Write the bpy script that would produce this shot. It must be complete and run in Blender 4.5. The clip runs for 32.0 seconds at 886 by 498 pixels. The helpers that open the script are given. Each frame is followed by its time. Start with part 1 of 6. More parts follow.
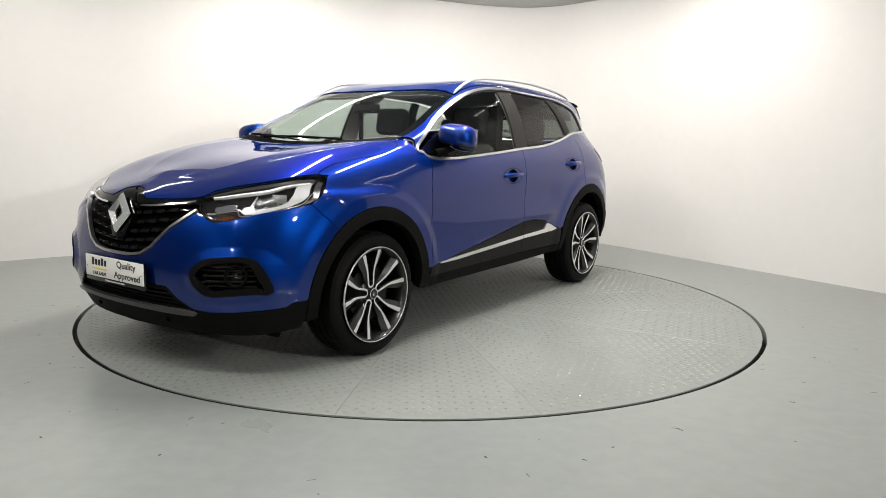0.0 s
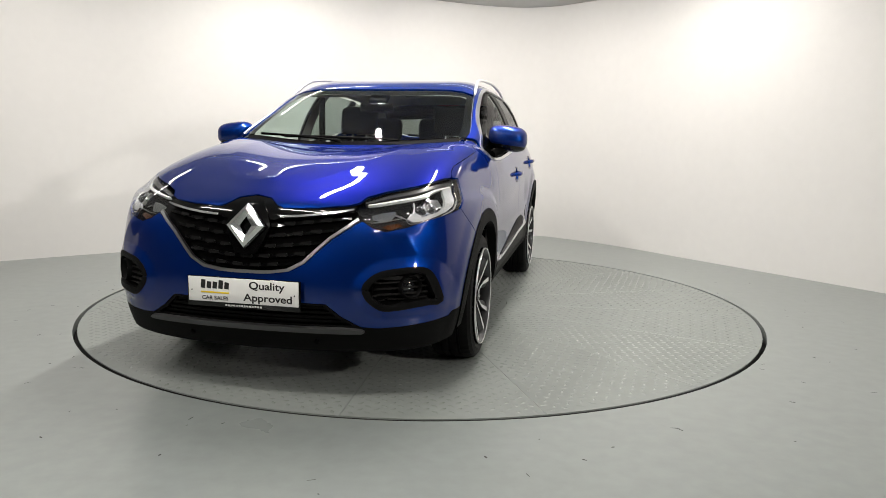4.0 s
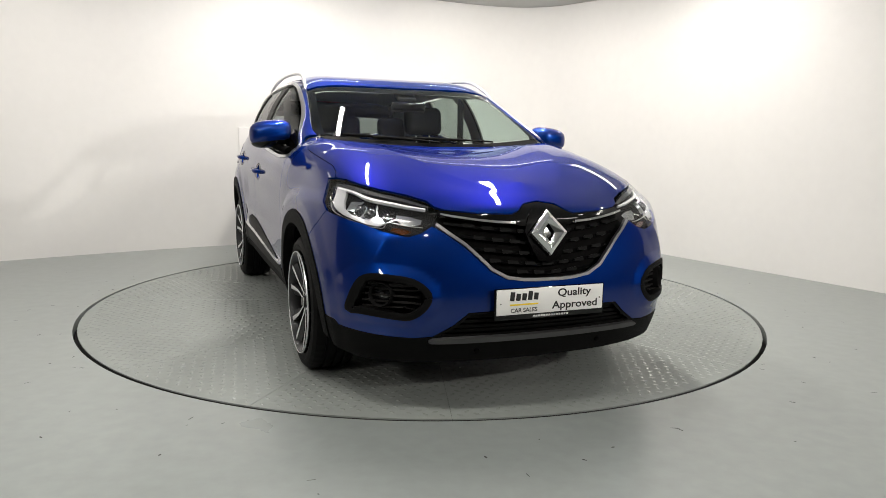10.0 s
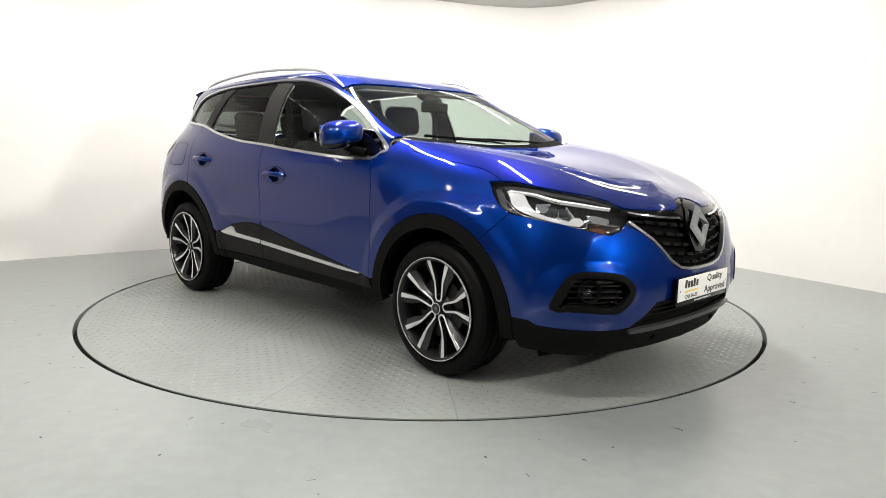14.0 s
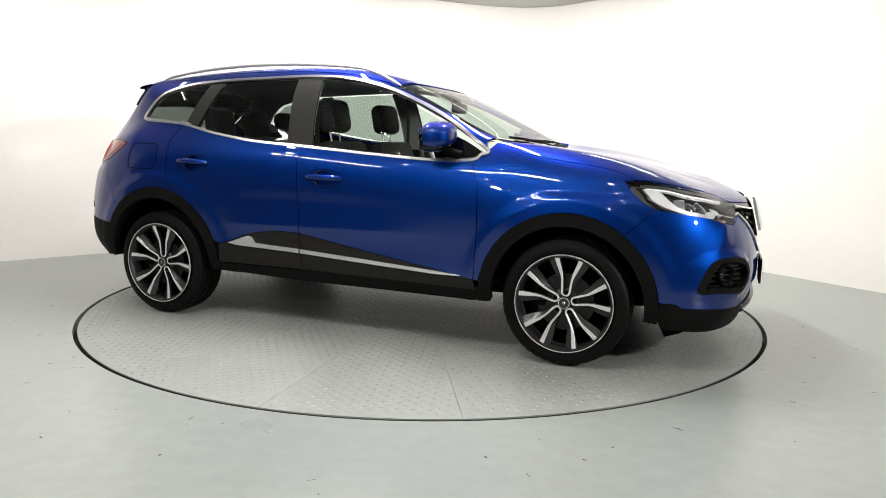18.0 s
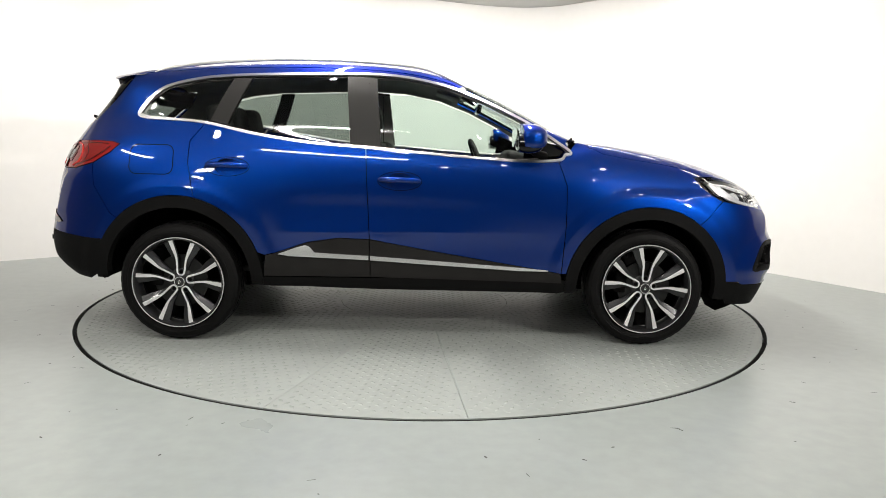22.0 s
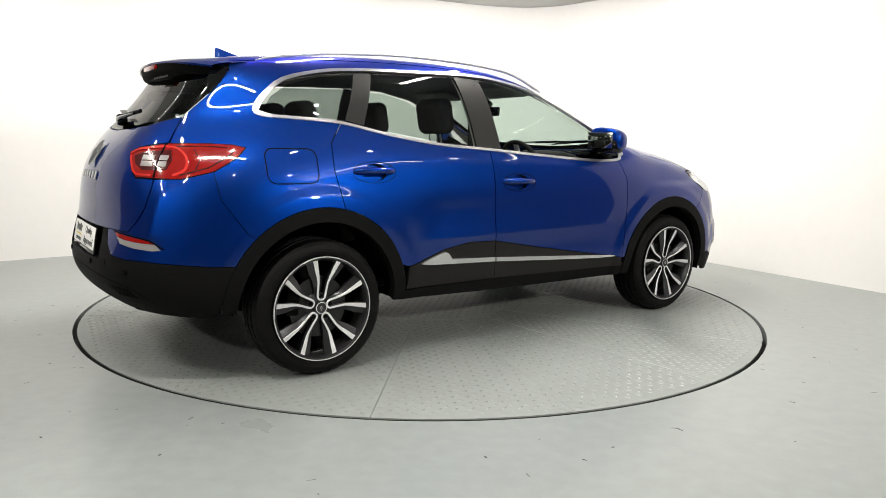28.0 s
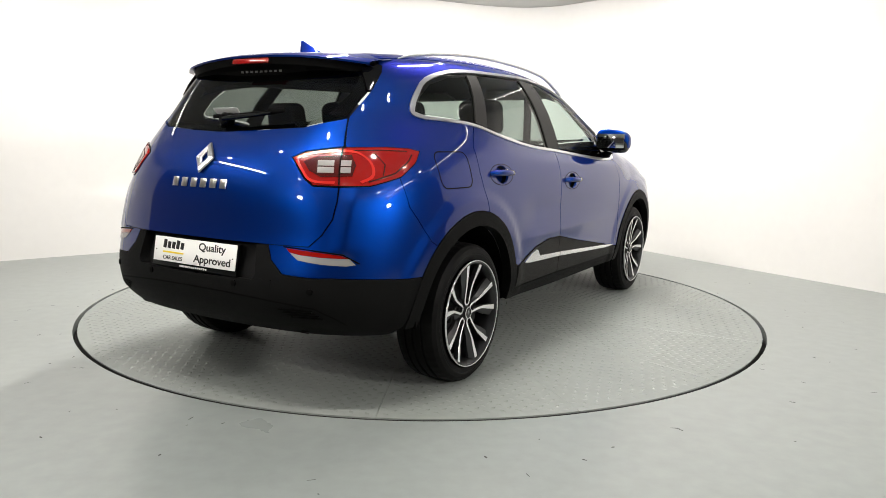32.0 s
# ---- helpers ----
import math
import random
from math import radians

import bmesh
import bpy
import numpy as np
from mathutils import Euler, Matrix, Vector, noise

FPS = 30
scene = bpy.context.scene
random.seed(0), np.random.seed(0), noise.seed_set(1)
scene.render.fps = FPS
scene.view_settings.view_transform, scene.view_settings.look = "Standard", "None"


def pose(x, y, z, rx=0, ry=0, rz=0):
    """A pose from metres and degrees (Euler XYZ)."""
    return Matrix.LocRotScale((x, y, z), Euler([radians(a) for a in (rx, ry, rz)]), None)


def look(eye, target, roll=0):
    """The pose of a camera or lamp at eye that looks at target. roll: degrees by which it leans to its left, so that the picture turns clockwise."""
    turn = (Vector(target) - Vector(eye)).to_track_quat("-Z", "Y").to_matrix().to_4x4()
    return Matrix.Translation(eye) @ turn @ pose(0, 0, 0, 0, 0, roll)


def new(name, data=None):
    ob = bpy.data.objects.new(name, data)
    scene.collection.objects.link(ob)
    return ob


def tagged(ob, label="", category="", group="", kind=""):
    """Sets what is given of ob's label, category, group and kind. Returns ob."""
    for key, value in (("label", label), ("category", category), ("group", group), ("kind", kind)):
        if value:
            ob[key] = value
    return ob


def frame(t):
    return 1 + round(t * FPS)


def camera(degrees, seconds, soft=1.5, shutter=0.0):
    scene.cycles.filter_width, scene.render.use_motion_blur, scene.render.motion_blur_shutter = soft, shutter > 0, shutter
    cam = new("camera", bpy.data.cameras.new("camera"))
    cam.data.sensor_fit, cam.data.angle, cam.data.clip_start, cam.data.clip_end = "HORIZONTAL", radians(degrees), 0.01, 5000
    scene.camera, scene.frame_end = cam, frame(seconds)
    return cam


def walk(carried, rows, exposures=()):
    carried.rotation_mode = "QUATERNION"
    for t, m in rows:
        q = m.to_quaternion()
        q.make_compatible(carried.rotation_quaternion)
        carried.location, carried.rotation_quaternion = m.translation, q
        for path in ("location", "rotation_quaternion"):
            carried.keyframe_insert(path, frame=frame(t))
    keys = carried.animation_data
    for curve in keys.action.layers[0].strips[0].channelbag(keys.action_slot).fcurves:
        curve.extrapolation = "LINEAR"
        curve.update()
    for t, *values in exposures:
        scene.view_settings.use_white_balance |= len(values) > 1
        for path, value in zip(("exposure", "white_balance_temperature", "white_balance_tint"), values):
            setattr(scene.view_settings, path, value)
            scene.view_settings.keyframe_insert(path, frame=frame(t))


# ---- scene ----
import functools

# ---------------------------------------------------------------- camera
cam = camera(63.93, 32.0, 0.85)
EYE = (0.0, -5.0933, 1.1455)
AIM = Vector((math.sin(0.02527) * math.cos(0.1497), math.cos(0.02527) * math.cos(0.1497), -math.sin(0.1497)))
STAND = look(EYE, Vector(EYE) + AIM * 5, 1.085)
walk(cam, [(0, STAND), (32, STAND)], [(0, -0.08), (2.5, -0.20), (9, -0.18), (14, 0.34), (32, 0.38)])

# ---------------------------------------------------------------- world and lamps
world = bpy.data.worlds.new("world")
scene.world = world
world.use_nodes = True
world.node_tree.nodes["Background"].inputs[0].default_value = (0.9, 0.95, 1.0, 1)
world.node_tree.nodes["Background"].inputs[1].default_value = 0.02
CEILING = 2.77
# ceiling battens: x, y, turn in degrees, length, watts
BATTENS = [(-2.9, 0.3, 50, 1.4, 19), (-1.2, 1.75, 28, 1.4, 26), (0.75, 2.25, -8, 1.4, 28), (2.1, 1.2, -58, 1.4, 24), (3.0, -0.8, -58, 1.4, 10),
           (-3.2, -2.6, 100, 1.4, 30), (3.4, -3.2, 80, 1.4, 5), (-0.8, -3.0, 0, 1.4, 37), (-0.65, -0.35, 86, 1.4, 74), (0.65, -0.40, 94, 1.4, 70)]
# small ceiling spots before the turntable: x, y
SPOTS = [(-3.0, -1.9), (-1.9, -2.4), (-0.6, -2.7), (0.7, -2.7), (2.0, -2.4), (3.1, -1.9), (-2.0, -4.2), (0.2, -4.4), (2.3, -4.2)]
# flood lamps in the hall, aimed at the turntable: x, y, turn, watts, drop below the ceiling, tilt
FLOODS = [(-2.9, -5.7, -27, 12, .2, 62), (4.2, -5.0, 40, 46, .32, 78)]


# ---------------------------------------------------------------- materials
def material(name, colour=(0.5, 0.5, 0.5), rough=0.5, metal=0.0, **more):
    m = bpy.data.materials.new(name)
    m.use_nodes = True
    b = m.node_tree.nodes["Principled BSDF"]
    b.inputs["Base Color"].default_value = (*colour, 1)
    b.inputs["Roughness"].default_value = rough
    b.inputs["Metallic"].default_value = metal
    for key, value in more.items():
        b.inputs[SOCKETS[key]].default_value = value
    return m


SOCKETS = {"coat": "Coat Weight", "coat_rough": "Coat Roughness", "glow": "Emission Strength", "glow_colour": "Emission Color",
        "ior": "IOR", "alpha": "Alpha", "through_": "Transmission Weight", "spec": "Specular IOR Level"}


def nodes_of(m):
    t = m.node_tree
    return t, t.nodes["Principled BSDF"]


def textured(m, scale, amount, bump=0.0, bump_scale=None, rough=0.0, detail=6.0, stretch=(1, 1, 1), second=0.0):
    """Two scales of noise on the colour, some on the gloss, and fine relief."""
    t, b = nodes_of(m)
    co = t.nodes.new("ShaderNodeTexCoord")
    mp = t.nodes.new("ShaderNodeMapping")
    mp.inputs["Scale"].default_value = stretch
    t.links.new(co.outputs["Object"], mp.inputs["Vector"])
    n1 = t.nodes.new("ShaderNodeTexNoise")
    n1.inputs["Scale"].default_value, n1.inputs["Detail"].default_value = scale, detail
    t.links.new(mp.outputs["Vector"], n1.inputs["Vector"])
    base = b.inputs["Base Color"].default_value[:]
    r = t.nodes.new("ShaderNodeMapRange")
    r.inputs["From Min"].default_value, r.inputs["From Max"].default_value = 0.3, 0.7
    r.inputs["To Min"].default_value, r.inputs["To Max"].default_value = 1 - amount, 1 + amount
    t.links.new(n1.outputs["Fac"], r.inputs["Value"])
    factor = r.outputs["Result"]
    if second:
        n2 = t.nodes.new("ShaderNodeTexNoise")
        n2.inputs["Scale"].default_value, n2.inputs["Detail"].default_value = scale * 14, 3
        t.links.new(mp.outputs["Vector"], n2.inputs["Vector"])
        r2 = t.nodes.new("ShaderNodeMapRange")
        r2.inputs["From Min"].default_value, r2.inputs["From Max"].default_value = 0.3, 0.7
        r2.inputs["To Min"].default_value, r2.inputs["To Max"].default_value = 1 - second, 1 + second
        t.links.new(n2.outputs["Fac"], r2.inputs["Value"])
        mul = t.nodes.new("ShaderNodeMath")
        mul.operation = "MULTIPLY"
        t.links.new(factor, mul.inputs[0])
        t.links.new(r2.outputs["Result"], mul.inputs[1])
        factor = mul.outputs[0]
    mix = t.nodes.new("ShaderNodeVectorMath")
    mix.operation = "SCALE"
    mix.inputs[0].default_value = base[:3]
    t.links.new(factor, mix.inputs["Scale"])
    t.links.new(mix.outputs[0], b.inputs["Base Color"])
    if rough:
        rr = t.nodes.new("ShaderNodeMapRange")
        base_rough = b.inputs["Roughness"].default_value
        rr.inputs["To Min"].default_value, rr.inputs["To Max"].default_value = max(0, base_rough - rough), base_rough + rough
        t.links.new(n1.outputs["Fac"], rr.inputs["Value"])
        t.links.new(rr.outputs["Result"], b.inputs["Roughness"])
    if bump:
        n3 = t.nodes.new("ShaderNodeTexNoise")
        n3.inputs["Scale"].default_value, n3.inputs["Detail"].default_value = bump_scale or scale * 30, 3
        t.links.new(mp.outputs["Vector"], n3.inputs["Vector"])
        bp = t.nodes.new("ShaderNodeBump")
        bp.inputs["Strength"].default_value, bp.inputs["Distance"].default_value = bump, 0.002
        t.links.new(n3.outputs["Fac"], bp.inputs["Height"])
        t.links.new(bp.outputs["Normal"], b.inputs["Normal"])
    return m


M_WALL = textured(material("white wall paint", (0.74, 0.73, 0.715), 0.6), 0.8, 0.02, 0.15, 60, second=0.01)
M_HALL = textured(material("dark unseen hall paint", (0.12, 0.12, 0.122), 0.7), 0.8, 0.1, 0.15, 60)
M_CEIL = textured(material("ceiling paint", (0.5, 0.5, 0.49), 0.8), 1.0, 0.03, 0.1, 80)
M_FLOOR = textured(material("grey-green floor paint", (0.245, 0.268, 0.259), 0.30, spec=0.4), 0.9, 0.06, 0.03, 25, 0.07, second=0.05)
M_TABLE = textured(material("painted steel deck", (0.245, 0.264, 0.253), 0.45, 0.0, spec=0.10), 1.2, 0.08, 0.08, 60, 0.08, second=0.05)
M_GAP = material("dark gap", (0.012, 0.012, 0.012), 0.8)
M_PAINT = material("blue metallic car paint", (0.0008, 0.0262, 0.200), 0.30, 0.85, coat=1.0, coat_rough=0.004, spec=0.1)
M_PAINT.node_tree.nodes["Principled BSDF"].inputs["Specular Tint"].default_value = (0.01, 0.05, 0.18, 1)
M_PAINT.node_tree.nodes["Principled BSDF"].inputs["Coat IOR"].default_value = 1.52
# the flake layer under the lacquer loses its gloss at grazing angles
_t, _b = nodes_of(M_PAINT)
_w = _t.nodes.new("ShaderNodeLayerWeight")
_w.inputs["Blend"].default_value = 0.5
_r = _t.nodes.new("ShaderNodeMapRange")
for _key, _value in (("From Min", .30), ("From Max", .85), ("To Min", .40), ("To Max", .58)):
    _r.inputs[_key].default_value = _value
_t.links.new(_w.outputs["Facing"], _r.inputs["Value"])
_t.links.new(_r.outputs["Result"], _b.inputs["Roughness"])
M_CLAD = textured(material("black grained plastic", (0.0048, 0.0048, 0.0049), 0.6, spec=0.06), 8, 0.08, 0.25, 900)
# Lighter copy of M_CLAD: light caught by the door cladding is in the colour.
M_CLADLIT = textured(material("black grained plastic, lit tone", (0.0135, 0.013, 0.0127), 0.55, spec=0.10), 8, 0.08, 0.25, 900)
M_GLOSSBLACK = material("gloss black plastic", (0.002, 0.002, 0.0022), 0.07, 0.0, spec=0.4)
M_PILLAR = material("dark grey pillar foil", (0.022, 0.0215, 0.021), 0.5, spec=0.10)
M_CHROME = material("chrome trim", (0.88, 0.885, 0.89), 0.16, 1.0)
M_BRIGHT = material("bright satin trim", (0.64, 0.645, 0.65), 0.28, 1.0)
M_SATIN = material("satin aluminium", (0.72, 0.72, 0.72), 0.36, 0.8)
M_RUBBER = textured(material("tyre rubber", (0.0038, 0.0038, 0.0039), 0.55, spec=0.10), 12, 0.12, 0.2, 300)
M_ALLOY = material("machined alloy", (0.78, 0.78, 0.79), 0.32, 0.6)
M_RIMDARK = material("dark grey wheel lacquer", (0.025, 0.0255, 0.027), 0.34, 0.5, coat=0.4)
M_BLACK = material("matt black", (0.0015, 0.0015, 0.0015), 0.7, spec=0.06)
M_STEEL = textured(material("brake disc steel", (0.035, 0.035, 0.035), 0.35, 1.0), 20, 0.1)
M_TRIM = textured(material("dark interior plastic", (0.008, 0.008, 0.0083), 0.65, spec=0.15), 30, 0.1, 0.2, 600)
M_CLOTH = textured(material("charcoal seat cloth", (0.016, 0.016, 0.017), 0.9), 40, 0.2, 0.08, 300)
M_LINER = textured(material("light grey headliner", (0.38, 0.38, 0.36), 0.9), 60, 0.05, 0.2, 900)
M_WHITE = material("white plate", (0.82, 0.82, 0.80), 0.35)
M_INK = material("black print", (0.012, 0.012, 0.012), 0.4)
M_YELLOW = material("yellow print", (0.85, 0.62, 0.02), 0.4)
M_FAINT = material("faint grey print", (0.10, 0.10, 0.10), 0.5)
M_PALE = material("pale print", (0.6, 0.6, 0.6), 0.4)
M_RED = material("red lamp lens", (0.22, 0.005, 0.004), 0.10, 0.0, coat=0.6, coat_rough=0.02)
M_REDDEEP = material("deep red lamp lens", (0.055, 0.002, 0.002), 0.12, 0.0, coat=0.6)
M_AMBER = material("amber lens", (0.09, 0.025, 0.005), 0.15, 0.0, coat=1.0)
M_REFLECT = material("lamp reflector", (0.85, 0.86, 0.87), 0.12, 1.0)
M_DRL = material("frosted white light guide", (0.85, 0.86, 0.87), 0.25)
M_LED = material("batten diffuser", (0.9, 0.9, 0.9), 0.4, glow=6.0, glow_colour=(1, 0.96, 0.9, 1))
M_SPOT = material("spot lamp lens", (0.9, 0.9, 0.9), 0.3, glow=110.0, glow_colour=(1, 0.96, 0.9, 1))
M_MIRROR = material("mirror glass", (0.9, 0.9, 0.9), 0.02, 1.0)


def glass(name, tint, rough=0.0, reflect=1.0):
    """Thin glass: clear and tinted, with a gloss that grows at grazing angles."""
    m = bpy.data.materials.new(name)
    m.use_nodes = True
    t = m.node_tree
    t.nodes.clear()
    out = t.nodes.new("ShaderNodeOutputMaterial")
    tr = t.nodes.new("ShaderNodeBsdfTransparent")
    tr.inputs[0].default_value = (*tint, 1)
    gl = t.nodes.new("ShaderNodeBsdfGlossy")
    gl.inputs["Roughness"].default_value = rough
    lw = t.nodes.new("ShaderNodeLayerWeight")
    lw.inputs["Blend"].default_value = 0.5
    pw = t.nodes.new("ShaderNodeMath")
    pw.operation, pw.inputs[1].default_value = "POWER", 5.0
    fr = t.nodes.new("ShaderNodeMath")
    fr.operation, fr.inputs[1].default_value, fr.inputs[2].default_value = "MULTIPLY_ADD", 0.9 * reflect, 0.05 * reflect
    t.links.new(lw.outputs["Facing"], pw.inputs[0])
    t.links.new(pw.outputs[0], fr.inputs[0])
    mx = t.nodes.new("ShaderNodeMixShader")
    t.links.new(fr.outputs[0], mx.inputs[0])
    t.links.new(tr.outputs[0], mx.inputs[1])
    t.links.new(gl.outputs[0], mx.inputs[2])
    t.links.new(mx.outputs[0], out.inputs["Surface"])
    return m


M_GLASS = glass("clear green glass", (0.68, 0.76, 0.72), 0.0, 0.42)
M_SCREEN = glass("clear green windscreen", (0.72, 0.80, 0.76), 0.0, 0.9)
M_PRIVACY = glass("dark privacy glass", (0.36, 0.405, 0.38), 0.0, 0.7)
M_REARGLASS = glass("dark rear privacy glass", (0.24, 0.262, 0.25), 0.0, 0.7)
M_LENS = glass("clear lamp lens", (0.93, 0.94, 0.95))


PANES = (M_GLASS, M_SCREEN, M_PRIVACY, M_REARGLASS, M_LENS)


# ---------------------------------------------------------------- mesh helpers
def mesh_of(name, verts, faces, smooth=True):
    me = bpy.data.meshes.new(name)
    me.from_pydata([tuple(v) for v in verts], [], [tuple(f) for f in faces])
    me.validate()
    if smooth:
        me.shade_smooth()
    return me


def part(name, data, mat, parent=None, label="", m=None):
    """Links a bmesh or mesh as one mesh object under a thing or a part."""
    if isinstance(data, bmesh.types.BMesh):
        me = bpy.data.meshes.new(name)
        data.to_mesh(me)
        data.free()
    else:
        me = data
    ob = new(name, me)
    if mat is not None and not me.materials:
        for one in (mat if isinstance(mat, (list, tuple)) else [mat]):
            me.materials.append(one)
    if parent is not None:
        ob.parent = parent
    if m is not None:
        ob.matrix_basis = m
    if label:
        ob["label"] = label
    if mat in PANES:
        ob.visible_shadow = False
    return ob


def smooth_by_angle(bm, degrees=35):
    for f in bm.faces:
        f.smooth = True
    for e in bm.edges:
        if len(e.link_faces) == 2 and e.calc_face_angle(0) > radians(degrees):
            e.smooth = False
    return bm


def box(sx, sy, sz, m=None, bevel=0.0, seg=2, bm=None):
    bm = bm or bmesh.new()
    made = bmesh.ops.create_cube(bm, size=1.0)["verts"]
    mat = (m or Matrix()) @ Matrix.Diagonal((sx, sy, sz, 1))
    if bevel:
        bmesh.ops.scale(bm, vec=(sx, sy, sz), verts=made)
        edges = list({e for v in made for e in v.link_edges})
        made = list({v for f in bmesh.ops.bevel(bm, geom=edges, offset=bevel, segments=seg, affect="EDGES", profile=0.5)["faces"] for v in f.verts} | {v for v in made if v.is_valid})
        bmesh.ops.transform(bm, matrix=m or Matrix(), verts=made)
    else:
        bmesh.ops.transform(bm, matrix=mat, verts=made)
    return smooth_by_angle(bm)


def lathe(profile, seg=48, axis="Z", closed=False):
    """Turns (radius, height) pairs about an axis."""
    bm = bmesh.new()
    rings = []
    for r, h in profile:
        ring = []
        for k in range(seg):
            a = 2 * math.pi * k / seg
            c, s = r * math.cos(a), r * math.sin(a)
            ring.append(bm.verts.new((c, s, h) if axis == "Z" else (c, h, s) if axis == "Y" else (h, c, s)))
        rings.append(ring)
    pairs = list(zip(rings, rings[1:])) + ([(rings[-1], rings[0])] if closed else [])
    for a, b in pairs:
        for k in range(seg):
            bm.faces.new((a[k], a[(k + 1) % seg], b[(k + 1) % seg], b[k]))
    bmesh.ops.recalc_face_normals(bm, faces=bm.faces)
    return smooth_by_angle(bm, 40)


def tube(points, radius, seg=10, flat=1.0, caps=True):
    """A rod along points, radius a number or one per point; flat squeezes it upright."""
    bm = bmesh.new()
    pts = [Vector(p) for p in points]
    rings = []
    for i, p in enumerate(pts):
        d = (pts[min(i + 1, len(pts) - 1)] - pts[max(i - 1, 0)]).normalized()
        side = d.cross(Vector((0, 0, 1)))
        side = side.normalized() if side.length > 1e-4 else Vector((1, 0, 0))
        up = side.cross(d).normalized()
        r = radius[i] if isinstance(radius, (list, tuple)) else radius
        rings.append([bm.verts.new(p + side * (r * math.cos(2 * math.pi * k / seg)) + up * (r * flat * math.sin(2 * math.pi * k / seg))) for k in range(seg)])
    for a, b in zip(rings, rings[1:]):
        for k in range(seg):
            bm.faces.new((a[k], a[(k + 1) % seg], b[(k + 1) % seg], b[k]))
    if caps:
        bm.faces.new(rings[0][::-1])
        bm.faces.new(rings[-1])
    bmesh.ops.recalc_face_normals(bm, faces=bm.faces)
    return smooth_by_angle(bm, 50)


def spline(points, n=8, closed=False):
    """Catmull-Rom curve through points of any dimension."""
    P = [np.array(p, float) for p in points]
    N = len(P)
    out = []
    for i in range(N if closed else N - 1):
        p1, p2 = P[i], P[(i + 1) % N]
        p0 = P[(i - 1) % N] if closed or i > 0 else 2 * p1 - p2
        p3 = P[(i + 2) % N] if closed or i + 2 < N else 2 * p2 - p1
        for k in range(n):
            t = k / n
            out.append(0.5 * (2 * p1 + (p2 - p0) * t + (2 * p0 - 5 * p1 + 4 * p2 - p3) * t * t + (3 * p1 - p0 - 3 * p2 + p3) * t ** 3))
    if not closed:
        out.append(P[-1])
    return out


# ---------------------------------------------------------------- room
WALL_LINE = spline([(-4.2, -9.0), (-6.4, -6.5), (-6.6, -3.0), (-5.4, 0.0), (-3.85, 1.34), (-2.65, 2.22), (-1.88, 2.64), (-0.4, 3.28), (0.8, 3.78),
                    (1.36, 3.76), (1.74, 3.46), (2.24, 2.86), (2.82, 1.9), (3.73, 0.44), (5.2, -2.0), (6.2, -5.0), (5.2, -8.2), (3.0, -9.4), (-1.5, -9.7)], 8, closed=True)


# Out of view below this y: walls kept dark to deepen car reflections.
HALL_Y = -0.9


def room():
    n = len(WALL_LINE)
    inner = [Vector((p[0], p[1], 0)) for p in WALL_LINE]
    normals = []
    for i in range(n):
        d = (inner[(i + 1) % n] - inner[i - 1]).normalized()
        normals.append(Vector((-d.y, d.x, 0)))
    out = -1 if (inner[0] + normals[0]).length < inner[0].length else 1
    verts, faces = [], []
    for i in range(n):
        o = inner[i] + normals[i] * (0.2 * out)
        verts += [inner[i], inner[i] + Vector((0, 0, CEILING)), o, o + Vector((0, 0, CEILING))]
    for i in range(n):
        a, b = 4 * i, 4 * ((i + 1) % n)
        faces += [(a, b, b + 1, a + 1), (a + 2, a + 3, b + 3, b + 2), (a + 1, b + 1, b + 3, a + 3), (a, a + 2, b + 2, b)]
    bright = [k for k in range(n) if max(inner[k].y, inner[(k + 1) % n].y) > HALL_Y]
    for name, keep, mat, label in (("wall_round", True, M_WALL, "smooth white painted wall curving round the turntable"), ("wall_hall", False, M_HALL, "unseen dark grey hall wall, added to darken the car's reflections")):
        chosen = [f for k in range(n) for f in faces[4 * k:4 * k + 4] if (k in bright) == keep]
        bm = bmesh.new()
        bm.from_mesh(mesh_of(name, verts, chosen))
        bmesh.ops.delete(bm, geom=[v for v in bm.verts if not v.link_faces], context="VERTS")
        bmesh.ops.holes_fill(bm, edges=bm.edges, sides=4)
        bmesh.ops.recalc_face_normals(bm, faces=bm.faces)
        tagged(part(name, smooth_by_angle(bm, 50), mat), label, "wall", kind="structure")
    bm = bmesh.new()
    f = bm.faces.new([bm.verts.new((v.x * 1.04, v.y * 1.04 - 0.1, CEILING + 0.004)) for v in inner])
    bmesh.ops.extrude_face_region(bm, geom=[f])
    top = [v for v in bm.verts if not any(x == f for x in v.link_faces)]
    bmesh.ops.translate(bm, vec=(0, 0, 0.15), verts=top)
    bmesh.ops.recalc_face_normals(bm, faces=bm.faces)
    tagged(part("ceiling", bm, M_CEIL), "plain pale grey painted ceiling", "ceiling", kind="structure")


TABLE_R = 2.2676


def ring_mesh(r0, r1, z0, z1, seg=160):
    bm = lathe([(r0, z0), (r1, z0), (r1, z1), (r0, z1)], seg, closed=True)
    return bm


